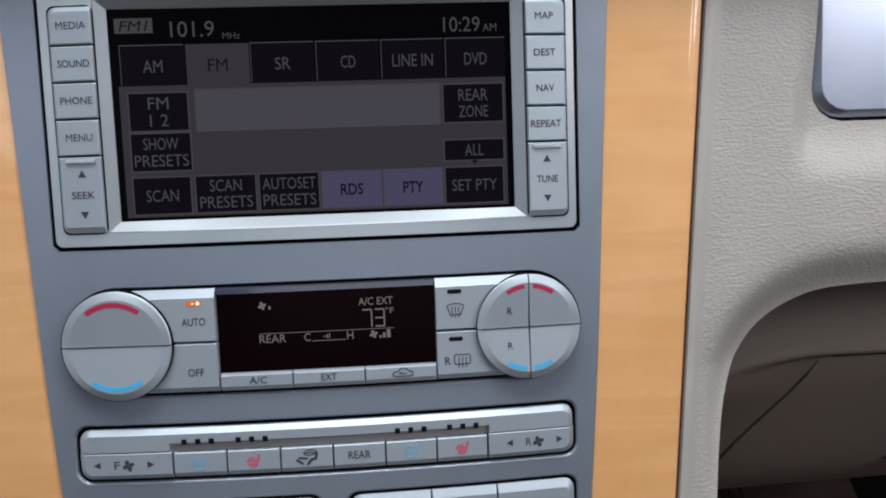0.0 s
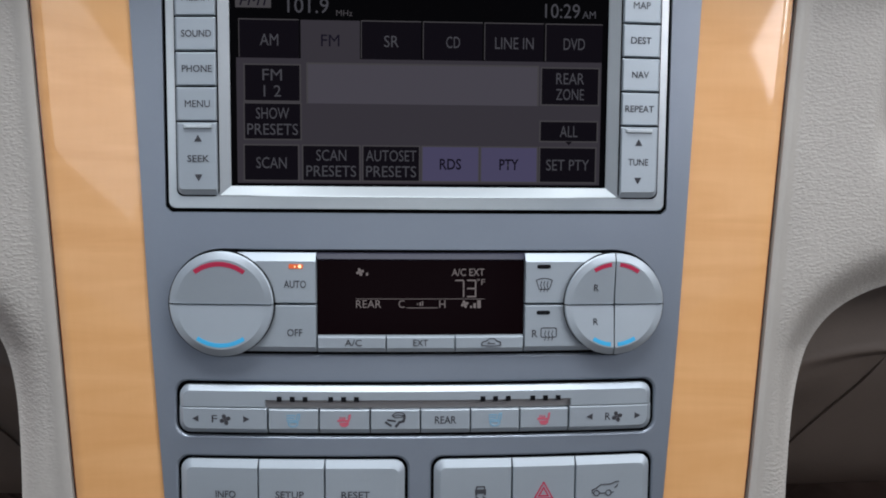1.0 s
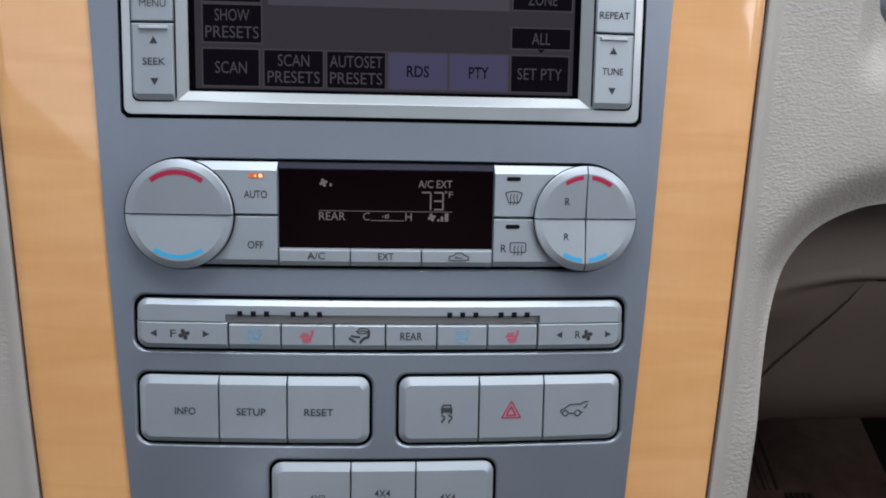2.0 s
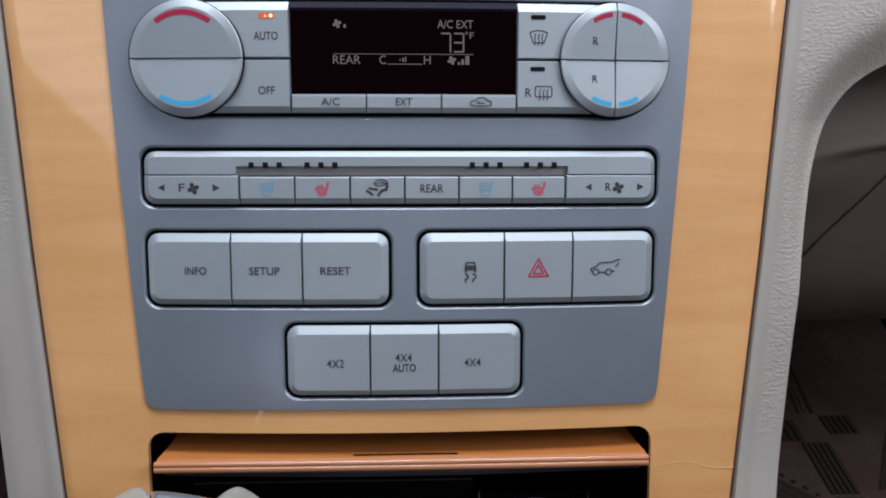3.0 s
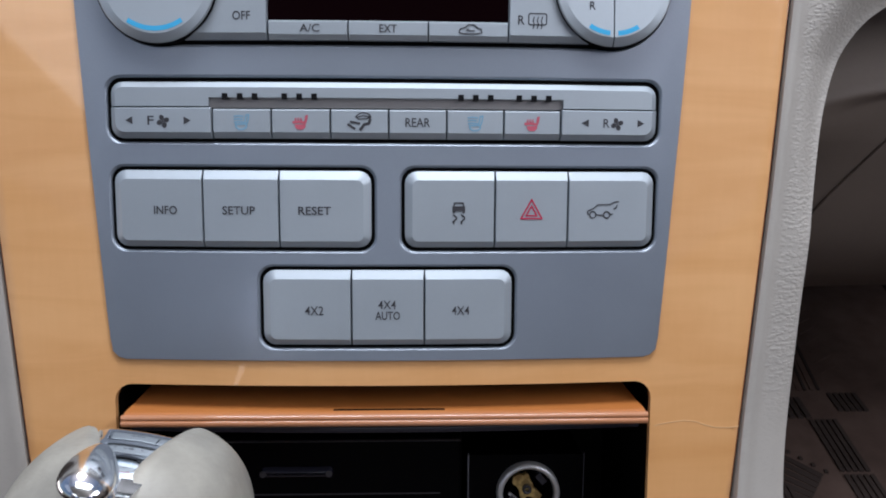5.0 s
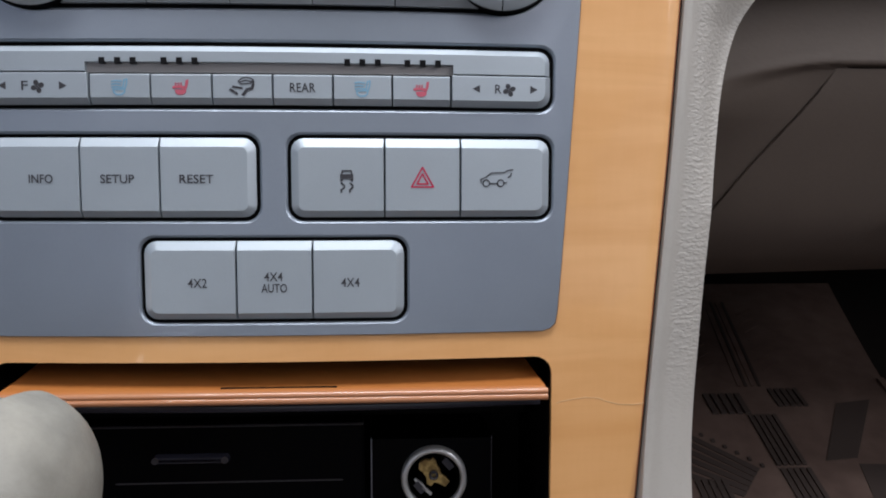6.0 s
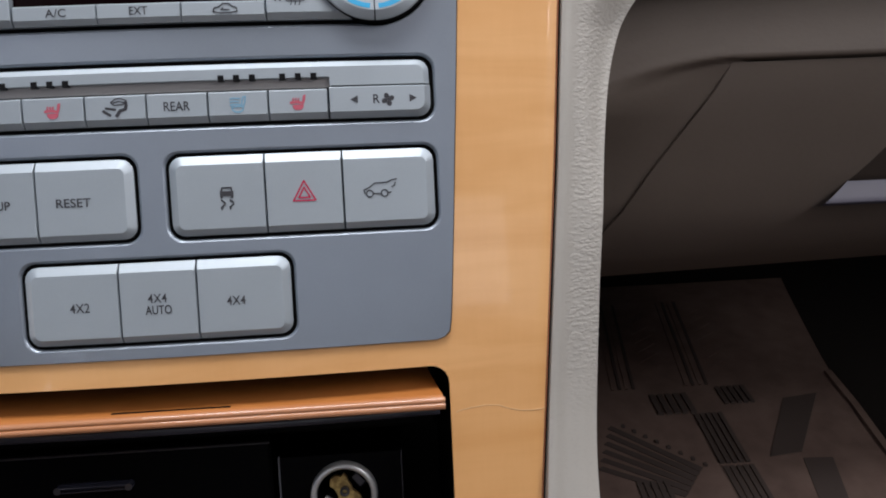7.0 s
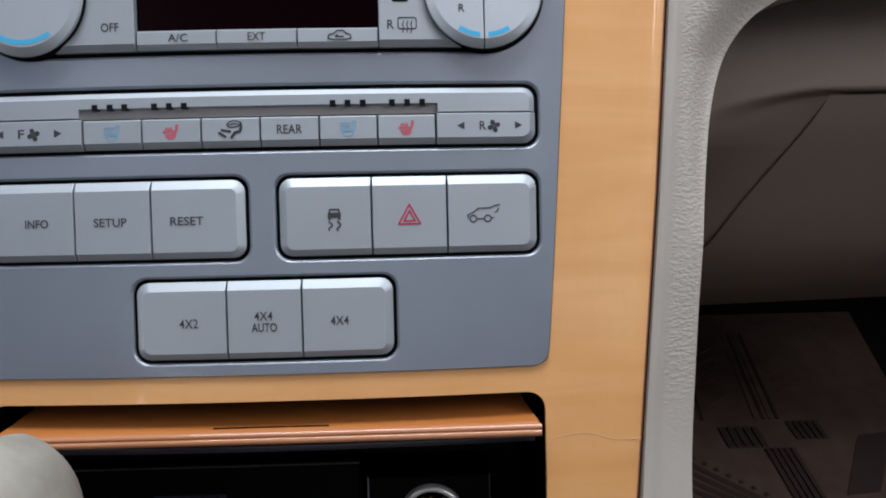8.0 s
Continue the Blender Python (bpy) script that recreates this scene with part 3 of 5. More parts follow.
# ---- radio with its touch screen ----
radio = thing("navigation_radio", (0, 6, 147), "silver navigation radio with dim touch screen and two key columns", "car radio")
SCR = (-72.6, 73.4, 156.4, 232.6)
bez_out = rounded(RADIO[0], RADIO[1], RADIO[2], RADIO[3], 2.6, 5)
FUN = (-76.9, 78.1, 152.4, 236.4)
bez = sheet(bez_out, [box_poly(FUN[0], FUN[1], FUN[2], FUN[3])], -1.6, 7.0, edge=0.6, segments=2, step=8.0)
part("bezel", bez, BEZEL, radio, smooth=45)
# the funnel that slopes from the bezel down to the glass: a side at a time, each a solid wedge
def wedge(a0, a1, b1, b0, depth=3.0):
    """A wedge between an outer edge a0-a1 and an inner edge b0-b1, each point (x, y, z), sliced along its length."""
    bm_ = bmesh.new()
    n_ = 16
    rows_ = []
    for i_ in range(n_ + 1):
        t_ = i_ / n_
        p, q = Vector(a0).lerp(Vector(a1), t_), Vector(b0).lerp(Vector(b1), t_)
        p.y += bow(p.x)
        m_ = p.lerp(q, 0.12) + Vector((0, -0.25, 0))
        back = Vector((0, depth, 0))
        rows_.append([bm_.verts.new(w) for w in (p, m_, q, q + back, p + back + Vector((0, 3, 0)))])
    for r0, r1 in zip(rows_, rows_[1:]):
        for k_ in range(5):
            bm_.faces.new((r0[k_], r0[(k_ + 1) % 5], r1[(k_ + 1) % 5], r1[k_]))
    bm_.faces.new(rows_[0])
    bm_.faces.new(list(reversed(rows_[-1])))
    return bm_


OUT_Y, IN_Y = -1.7, 2.9
ox0, ox1, oz0, oz1 = FUN
corners_o = [(ox0, OUT_Y, oz0), (ox1, OUT_Y, oz0), (ox1, OUT_Y, oz1), (ox0, OUT_Y, oz1)]
corners_i = [(SCR[0], IN_Y, SCR[2]), (SCR[1], IN_Y, SCR[2]), (SCR[1], IN_Y, SCR[3]), (SCR[0], IN_Y, SCR[3])]
# sides and slopes differ in paint to imitate their differing reflections
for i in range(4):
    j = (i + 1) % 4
    part("screen_surround", wedge(corners_o[i], corners_o[j], corners_i[j], corners_i[i]), DIMMED_SLOPE if i in (0, 2) else SURROUND, radio, smooth=25)

KEYS_Z = (233.6, 220.0, 207.0, 193.9, 180.7, 152.6)


KF = -3.2


def key_column(x0, x1, words, left):
    part("key_seam", slab([(rounded(x0 - 0.5, x1 + 0.5, KEYS_Z[5] - 0.35, KEYS_Z[0] + 0.4, 2.6), -1.9), (rounded(x0 - 0.5, x1 + 0.5, KEYS_Z[5] - 0.35, KEYS_Z[0] + 0.4, 2.6), 1.0)], True), BLACK, radio, "black seam round the key column")
    for i, word in enumerate(words):
        z1, z0 = KEYS_Z[i] - 0.25, KEYS_Z[i + 1] + 0.25
        last, first = i == len(words) - 1, i == 0
        r = (3.0 if first and left else 0.3, 3.0 if first and not left else 0.3, (2.6 if last and not left else 0.3), (2.6 if last and left else 0.3))
        edge = (1.6 if first else 0.45, 0.8 if not left else 0.4, 2.0 if last else 0.3, 0.8 if left else 0.4)
        key = part("key", pad(x0, x1, z0, z1, r, KF, -2.3, 2.0, edge=edge, round_=0.2), BUTTON, radio, smooth=40)
        cx, cz = (x0 + x1) / 2 + (0.6 if left else -0.4), (z0 + z1) / 2
        high, wide = 2.6, {"REPEAT": 11.6, "PHONE": 11.4, "MEDIA": 10.6, "SOUND": 11.4, "MENU": 9.6, "SEEK": 8.4, "TUNE": 8.2, "DEST": 8.2}.get(word, 6.8)
        legend(word, cx, cz, high, wide, KF, INK, key, 0.008)
        if last:
            for d, s in ((7.6, 1), (-7.2, -1)):
                icon("arrow", [[(cx - 1.5, cz + d - 1.2 * s), (cx, cz + d + 1.4 * s), (cx + 1.5, cz + d - 1.2 * s)]], KF, INK, key)
            part("ridge", slab([(box_poly(cx - 5.0, cx + 5.0, z1 - 2.1, z1 - 1.3), KF - 0.8), (box_poly(cx - 5.5, cx + 5.5, z1 - 2.6, z1 - 0.9), KF + 0.05)]), BEZEL, key)


key_column(-92.7, -77.1, ("MEDIA", "SOUND", "PHONE", "MENU", "SEEK"), True)
key_column(78.4, 93.6, ("MAP", "DEST", "NAV", "REPEAT", "TUNE"), False)

SY = 3.4
display = part("display", slab([(box_poly(SCR[0] - 2, SCR[1] + 2, SCR[2] - 2, SCR[3] + 2), SY), (box_poly(SCR[0] - 2, SCR[1] + 2, SCR[2] - 2, SCR[3] + 2), 6.5)], False), SCREEN_BLACK, radio,
               "dim colour touch screen showing the radio menu")


def tile(x0, x1, z0, z1, mat, y, name="tile"):
    return part(name, prism([box_poly(x0, x1, z0, z1)], y, 0.03, False), mat, display)


def words(body, cx, cz, high, wide, mat=None, y=SY - 0.12, bold=0.0, lean=0.0):
    return part("caption", text_bm(body, cx, cz, high, wide, y, 0.03, bold, False, lean), mat or SCREEN_TEXT, display)


tile(-70.2, 71.0, 157.6, 205.3, SCREEN_BODY, SY, "menu_panel")
tile(-43.6, 46.4, 188.3, 203.8, SCREEN_LINE, SY - 0.03, "panel_border")
tile(-43.0, 45.8, 188.3, 203.2, SCREEN_PANEL, SY - 0.07, "station_panel")
tile(-70.3, -56.8, 224.1, 229.4, SCREEN_LINE, SY)
words("FM1", -63.5, 226.7, 3.6, 10.4, SCREEN_INK, lean=0.2, bold=0.02)
words("101.9", -42.8, 225.2, 5.6, 15.6)
words("MHz", -29.0, 222.6, 2.2, 6.2, SCREEN_LINE)
words("10:29", 55.2, 224.8, 5.4, 13.6)
words("AM", 65.6, 223.5, 2.8, 5.2)
TABS = ("AM", "FM", "SR", "CD", "LINE IN", "DVD")
TAB_X = (-69.4, -45.9, -22.9, 0.9, 24.7, 48.5, 71.6)
for i, word in enumerate(TABS):
    x0, x1 = TAB_X[i] + 0.5, TAB_X[i + 1] - 0.5
    if word == "FM":
        tile(x0 - 0.3, x1 + 0.3, 205.0, 219.8, SCREEN_BODY, SY)
    else:
        tile(x0 - 0.3, x1, 205.6, 220.0, SCREEN_LINE, SY, "tile_edge")
        tile(x0, x1, 205.3, 219.6, SCREEN_TILE, SY - 0.05)
    words(word, (x0 + x1) / 2, 212.2, 4.4, {"LINE IN": 15.0, "DVD": 8.4, "SR": 5.6, "CD": 5.4}.get(word, 7.0), SCREEN_INK if word == "FM" else None, bold=0.018 if word == "FM" else 0.0)


def screen_key(x0, x1, z0, z1, lines, wides, lilac=False, high=4.3):
    tile(x0 - 0.5, x1 + 0.5, z0 - 0.5, z1 + 0.5, SCREEN_LINE if not lilac else SCREEN_LINE, SY - 0.03, "tile_edge")
    tile(x0, x1, z0, z1, SCREEN_LILAC if lilac else SCREEN_TILE, SY - 0.07)
    for k, (line, w) in enumerate(zip(lines, wides)):
        cz = (z0 + z1) / 2 + (len(lines) - 1) * 3.05 - 6.1 * k
        words(line, (x0 + x1) / 2, cz, high, w, SCREEN_INK if lilac else None, SY - 0.16, 0.018 if lilac else 0.0)


screen_key(-67.0, -46.2, 189.2, 202.6, ("FM", "1 2"), (7.4, 6.6))
screen_key(-67.2, -46.0, 174.6, 188.0, ("SHOW", "PRESETS"), (12.6, 19.4))
screen_key(47.6, 69.8, 189.0, 202.8, ("REAR", "ZONE"), (11.0, 11.0))
screen_key(47.4, 69.6, 174.8, 182.2, ("ALL",), (7.0,))
icon("pointer", [[(57.3, 174.6), (59.9, 174.6), (58.6, 173.2)]], SY - 0.05, SCREEN_TILE, display, False)
BOTTOM = ((-67.4, -47.0, ("SCAN",), (11.6,)), (-45.0, -23.4, ("SCAN", "PRESETS"), (11.6, 19.2)), (-21.8, -0.2, ("AUTOSET", "PRESETS"), (19.6, 19.4)),
          (1.2, 23.0, ("RDS",), (8.4,)), (24.2, 46.0, ("PTY",), (7.6,)), (47.4, 69.2, ("SET PTY",), (17.0,)))
for x0, x1, lines, wides in BOTTOM:
    screen_key(x0, x1, 158.8, 172.0, lines, wides, lines[0] in ("RDS", "PTY"))

def tube(cx, cz, stations, n=32):
    """A turned part about an axis along y, through stations of (radius, y)."""
    bm = bmesh.new()
    rings_ = [[bm.verts.new((cx + r * math.cos(2 * math.pi * i / n), y, cz + r * math.sin(2 * math.pi * i / n))) for i in range(n)] for r, y in stations]
    for a, b in zip(rings_, rings_[1:]):
        for i in range(n):
            j = (i + 1) % n
            bm.faces.new((a[i], a[j], b[j], b[i]))
    return bm


# ---- climate control ----
climate = thing("climate_control", (0, 6, 92), "silver climate control unit with two round dials and a dark display", "climate control")


def sector(cx, cz, r, a0, a1, gap):
    mid = radians((a0 + a1) / 2)
    spread = a1 - a0
    push = gap / math.sin(radians(spread / 2))
    ox, oz = cx + push * math.cos(mid), cz + push * math.sin(mid)
    pts = arc(ox, oz, r - gap * 0.4, a0, a1, 28 if spread > 100 else 16)
    return pts if spread > 175 else pts + [(ox, oz)]


DISH = 1.5


def dial(cx, r, pieces):
    out = []
    for a0, a1 in pieces:
        line = lambda q: sector(cx, KNOB_Z, q, a0, a1, 0.22)
        bm = slab([(line(r - 3.2), -6.40), (line(r - 2.95), -6.34), (line(r - 0.5), -5.2), (line(r - 0.1), -4.8), (line(r), -4.3), (line(r - 0.2), 3.0)], False)
        for q in bm.verts:
            # shallow dish in the face, and the plate's lean at the dial
            if q.co.y < -6.0:
                q.co.y += DISH * max(0.0, 1 - abs(q.co.z - KNOB_Z) / 17.2)
            q.co.y += CROWN * cx ** 2 + 2 * CROWN * cx * (q.co.x - cx)
        out.append(part("dial_key", bm, BUTTON, climate, "pale silver segment of a round dial", smooth=24))
    collar = tube(cx, KNOB_Z, [(r - 1.5, -4.5), (r + 0.28, -4.5), (r + 0.3, -4.4), (r + 0.3, 3.0)], 64)
    for q in collar.verts:
        q.co.y += CROWN * cx ** 2 + 2 * CROWN * cx * (q.co.x - cx)
    part("dial_collar", collar, BLACK, climate, "black collar behind the dial")
    return out


def on_dial(polys, cx):
    bm = prism(polys, -6.4, 0.10, False)
    for q in bm.verts:
        q.co.y += DISH * max(0.0, 1 - abs(q.co.z - KNOB_Z) / 17.2)
        q.co.y += CROWN * cx ** 2 + 2 * CROWN * cx * (q.co.x - cx)
    return bm


up, down = dial(KNOB_L, 20.3, ((0, 180), (180, 360)))
part("hot_mark", on_dial(ring_band(KNOB_L - 0.4, KNOB_Z - 0.2, 14.9, 16.7, 53, 127), KNOB_L), RED_INK, up, "red arc mark")
part("cold_mark", on_dial(ring_band(KNOB_L - 0.2, KNOB_Z + 0.4, 15.4, 17.0, 236, 304), KNOB_L), BLUE_INK, down, "blue arc mark")
q1, q2, q3, q4 = dial(KNOB_R, 20.0, ((0, 90), (90, 180), (180, 270), (270, 360)))
for piece, a0, a1, mat, name in ((q1, 54, 84, RED_INK, "hot_mark"), (q2, 96, 122, RED_INK, "hot_mark"), (q3, 238, 265, BLUE_INK, "cold_mark"), (q4, 275, 302, BLUE_INK, "cold_mark")):
    part(name, on_dial(ring_band(KNOB_R, KNOB_Z, 15.0, 16.6, a0, a1, 8), KNOB_R), mat, piece, "coloured arc mark")
for piece, cz in ((q2, 117.6), (q3, 104.2)):
    bm = text_bm("R", 69.3, cz, 2.7, 2.0, -6.4 + DISH * 0.61, 0.16, 0.004, False)
    for q in bm.verts:
        q.co.y += CROWN * KNOB_R ** 2 + 2 * CROWN * KNOB_R * (q.co.x - KNOB_R)
    part("legend", bm, INK, piece)


KY = -3.3


def climate_key(x0, x1, z0, z1, edge):
    return part("key", pad(x0, x1, z0, z1, 0.25, KY, -1.4, 4.0, edge=edge, round_=0.15, cuts=9), BUTTON, climate, smooth=22)


auto = climate_key(-73.0, -39.7, 111.2, 130.8, (3.0, 0.2, 0.35, 0.2))
off = climate_key(-73.0, -39.7, 92.2, 110.8, (0.35, 0.2, 2.0, 0.2))
front_def = climate_key(41.3, 73.0, 111.2, 130.8, (3.0, 0.2, 0.35, 0.2))
rear_def = climate_key(41.3, 73.0, 92.2, 110.8, (0.35, 0.2, 2.0, 0.2))
legend("AUTO", -47.8, 118.8, 2.9, 8.6, KY, INK, auto, 0.008)
legend("OFF", -48.0, 99.9, 2.9, 5.9, KY, INK, off, 0.008)
lamp = part("indicator", prism([rounded(-50.2, -44.6, 124.8, 126.6, 0.5, 3)], KY, 0.15), AMBER, auto, "lit amber indicator lamp")
part("hot_spot", prism([disc(-45.9, 125.7, 0.7, 10), disc(-47.8, 125.6, 0.35, 8)], KY - 0.15, 0.08), AMBER_HOT, auto, "pale glowing filament spot")
part("indicator", prism([rounded(46.0, 51.4, 125.0, 126.6, 0.6, 3)], KY, 0.12), LED_OFF, front_def, "unlit dark indicator")
part("indicator", prism([rounded(46.0, 51.4, 106.9, 108.5, 0.6, 3)], KY, 0.12), LED_OFF, rear_def, "unlit dark indicator")


def heat_waves(cx, cz, n=3, gap=1.25, high=2.6):
    out = []
    for k in range(n):
        x = cx + (k - (n - 1) / 2) * gap
        out += stroke([(x - 0.2, cz - high / 2), (x + 0.2, cz - high / 6), (x - 0.2, cz + high / 6), (x + 0.2, cz + high / 2)], 0.32)
    return out


fan_screen = stroke([(45.7, 120.4), (47.2, 121.0), (48.9, 121.2), (50.6, 121.0), (52.1, 120.4), (50.9, 116.9), (46.9, 116.9)], 0.36, True)
icon("windscreen_symbol", fan_screen + heat_waves(48.9, 118.0, 3, 1.3, 4.0), KY, INK, front_def)
icon("rear_window_symbol", stroke(rounded(47.9, 54.0, 97.9, 101.6, 0.6, 3), 0.36, True) + heat_waves(51.0, 98.6, 3, 1.4, 3.8), KY, INK, rear_def)
legend("R", 45.4, 99.4, 3.0, 2.2, KY, INK, rear_def, 0.008)
for x0, x1, word in ((-39.3, -12.8, "A/C"), (-12.6, 14.0, "EXT"), (14.2, 41.0, "")):
    k = part("key", pad(x0, x1, 92.2, 98.7, 0.2, KY + 0.2, -1.8, 4.0, edge=(0.6, 0.15, 1.6, 0.15), round_=0.15), BUTTON, climate, smooth=40)
    cx = (x0 + x1) / 2 + (0.6 if word != "EXT" else 0)
    if word:
        legend(word, cx, 96.0, 2.6, 6.6 if word == "A/C" else 5.8, KY + 0.2, INK, k, 0.006)
    else:
        body = [(cx - 3.8, 95.0), (cx - 3.4, 96.2), (cx - 1.8, 96.6), (cx - 0.6, 97.6), (cx + 1.2, 97.6), (cx + 2.4, 96.6), (cx + 3.7, 96.2), (cx + 3.9, 95.0), (cx + 1.8, 94.6), (cx - 2, 94.6)]
        icon("recirculation_symbol", stroke(body, 0.34, True) + stroke([(cx - 1.3, 95.6), (cx + 1.4, 95.6)], 0.34) + stroke([(cx - 1.3, 95.6), (cx - 0.6, 96.2)], 0.3), KY + 0.2, INK, k)

LY = -0.9
lcd = part("display", slab([(box_poly(-39.5, 41.1, 98.9, 128.2), LY), (box_poly(-39.5, 41.1, 98.9, 130.9), LY + 3)], True, 10), LCD_BACK, climate, "dark maroon climate display with pale segments")
part("display_edge", slab([(box_poly(-39.4, 41.0, 128.6, 130.6), -2.7), (box_poly(-39.4, 41.0, 127.9, 130.9), -1.0), (box_poly(-39.4, 41.0, 127.9, 130.9), 2)], True, 10), LCD_LIP, climate, "dark glossy bevel above the display")


def lcd_text(body, cx, cz, h, w, bold=0.0):
    part("segment_text", text_bm(body, cx, cz, h, w, LY, 0.1, bold), LCD_TEXT, lcd)


lcd_text("A/C EXT", 19.1, 123.4, 2.9, 12.8, 0.006)
lcd_text("REAR", -19.6, 110.9, 3.0, 9.8)
lcd_text("C", -6.8, 110.9, 3.0, 2.4)
lcd_text("H", 9.1, 110.9, 3.0, 2.4)
lcd_text("°F", 24.2, 119.6, 2.4, 3.2)
seven = lambda x, z: stroke([(x, z + 6.4), (x + 3.0, z + 6.4)], 0.55) + stroke([(x + 3.2, z + 6.0), (x + 3.2, z + 3.4)], 0.55) + stroke([(x + 3.2, z + 2.9), (x + 3.2, z)], 0.55)
three = lambda x, z: seven(x, z) + stroke([(x, z + 3.2), (x + 2.8, z + 3.2)], 0.55) + stroke([(x, z), (x + 3.0, z)], 0.55)
icon("digit", seven(14.2, 113.8), LY, LCD_TEXT, lcd)
icon("digit", three(18.9, 113.8), LY, LCD_TEXT, lcd)
icon("rule", [box_poly(-24.4 + 10 * k, -14.4 + 10 * k, 112.8, 113.0) for k in range(5)], LY, LCD_TEXT, lcd)
icon("temperature_scale", stroke([(-4.9, 109.4), (7.3, 109.4)], 0.25) + [box_poly(0.2, 0.8, 110.2, 111.6), box_poly(1.2, 1.6, 110.2, 112.0), box_poly(-0.8, -0.4, 110.6, 111.2)], LY, LCD_TEXT, lcd)


def fan_polys(cx, cz, r):
    out = [disc(cx, cz, 0.16 * r, 8)]
    for k in range(4):
        a = radians(20 + 90 * k)
        px, pz = cx + 0.56 * r * math.cos(a), cz + 0.56 * r * math.sin(a)
        out.append([(px + (0.43 * r * math.cos(t) * math.cos(a) - 0.37 * r * math.sin(t) * math.sin(a)), pz + (0.43 * r * math.cos(t) * math.sin(a) + 0.37 * r * math.sin(t) * math.cos(a))) for t in [radians(36 * j) for j in range(10)]])
    return out


icon("fan_symbol", fan_polys(-22.9, 123.4, 1.6) + [box_poly(-20.6, -19.8, 122.0, 123.2)], LY, LCD_TEXT, lcd)
icon("fan_level", fan_polys(17.9, 110.8, 1.6) + [box_poly(20.0, 20.8, 109.3, 110.2), box_poly(21.3, 22.3, 109.3, 111.2), box_poly(22.8, 24.2, 109.3, 112.4)], LY, LCD_TEXT, lcd)

# ---- strip of fan and seat keys ----
seat_strip = thing("seat_and_fan_keys", (0, 6, 59), "slim silver strip of fan and seat heating keys", "button strip")
BY = -2.6
x0, x1, z0, z1 = STRIP


def bar_line(inset, r, low, notch_top):
    """The top bar's outline: full height at both ends, notched above the seat keys."""
    line = rounded(x0 + inset, x1 - inset, 70.0, z1 - inset, (r, r, 0.1, 0.1))[:10]
    return line + [(x1 - inset, low), (60.6, low), (60.6, notch_top), (-60.0, notch_top), (-60.0, low), (x0 + inset, low)]


part("top_bar", slab([(bar_line(2.2, 2.5, 70.2, 73.15), BY), (bar_line(0.3, 4.0, 70.1, 73.05), -0.8), (bar_line(0.0, 4.2, 70.1, 73.05), 4)], True, 9), BUTTON, seat_strip, smooth=22)
part("recess", slab([(box_poly(-60.0, 60.6, 69.8, 73.05), -1.2), (box_poly(-60.0, 60.6, 69.8, 73.05), 4)], True, 8), RECESS, seat_strip, "dull recessed band under the indicators")
for x in (-54.4, -49.3, -44.3, -34.3, -29.3, -24.3, 25.3, 30.3, 35.4, 45.2, 50.3, 55.4):
    part("indicator", slab([(box_poly(x - 0.95, x + 0.95, 72.5, 74.5), BY - 0.25), (box_poly(x - 1.0, x + 1.0, 72.45, 74.55), BY + 2.5)]), LED_OFF, seat_strip, "unlit square indicator")


def arrows(cx, cz, s):
    return [[(cx - 1.3 * s, cz), (cx + 1.2 * s, cz + 1.3), (cx + 1.2 * s, cz - 1.3)]]


for a, b, word, xs in ((x0, -59.3, "F", (-87.4, -79.9, -75.7, -67.4)), (60.1, x1, "R", (68.4, 75.9, 79.7, 88.2))):
    left = word == "F"
    key = part("fan_key", pad(a, b, z0, 69.85, (0.2, 0.2, 0.2 if left else 4.2, 4.2 if left else 0.2), BY, -0.6, 4, edge=(0.2, 0.15 if left else 1.8, 1.9, 1.8 if left else 0.15), round_=0.2, cuts=9), BUTTON, seat_strip, smooth=22)
    icon("arrow", arrows(xs[0], 65.4, 1), BY, INK, key)
    icon("arrow", arrows(xs[3], 65.4, -1), BY, INK, key)
    legend(word, xs[1], 65.4, 3.0, 2.2, BY, INK, key, 0.006)
    icon("fan_symbol", fan_polys(xs[2], 65.1, 2.3), BY, INK, key)


def seat_symbol(cx, cz, vent):
    out = [[(cx - 2.0, cz - 0.8), (cx + 1.7, cz - 0.7), (cx + 1.6, cz - 1.8), (cx + 0.6, cz - 2.5), (cx - 1.0, cz - 2.5), (cx - 1.8, cz - 1.8)],
           [(cx + 1.1, cz - 0.6), (cx + 1.6, cz + 2.3), (cx + 2.5, cz + 2.5), (cx + 2.3, cz + 0.8), (cx + 1.8, cz - 0.6)]]
    if vent:
        out = stroke(out[0], 0.5, True) + stroke(out[1], 0.45, True)
        for lift, x_end in ((-0.2, 0.9), (0.8, 0.3), (1.8, 0.7)):
            out += stroke([(cx - 2.5, cz + lift), (cx - 1.2, cz + lift + 0.25), (cx + x_end, cz + lift)], 0.45)
    else:
        out += stroke([(cx - 2.5, cz - 0.1), (cx - 0.4, cz + 0.1), (cx + 1.2, cz - 0.2)], 0.85) + heat_waves(cx - 0.8, cz + 0.9, 3, 0.9, 1.0)
    return out


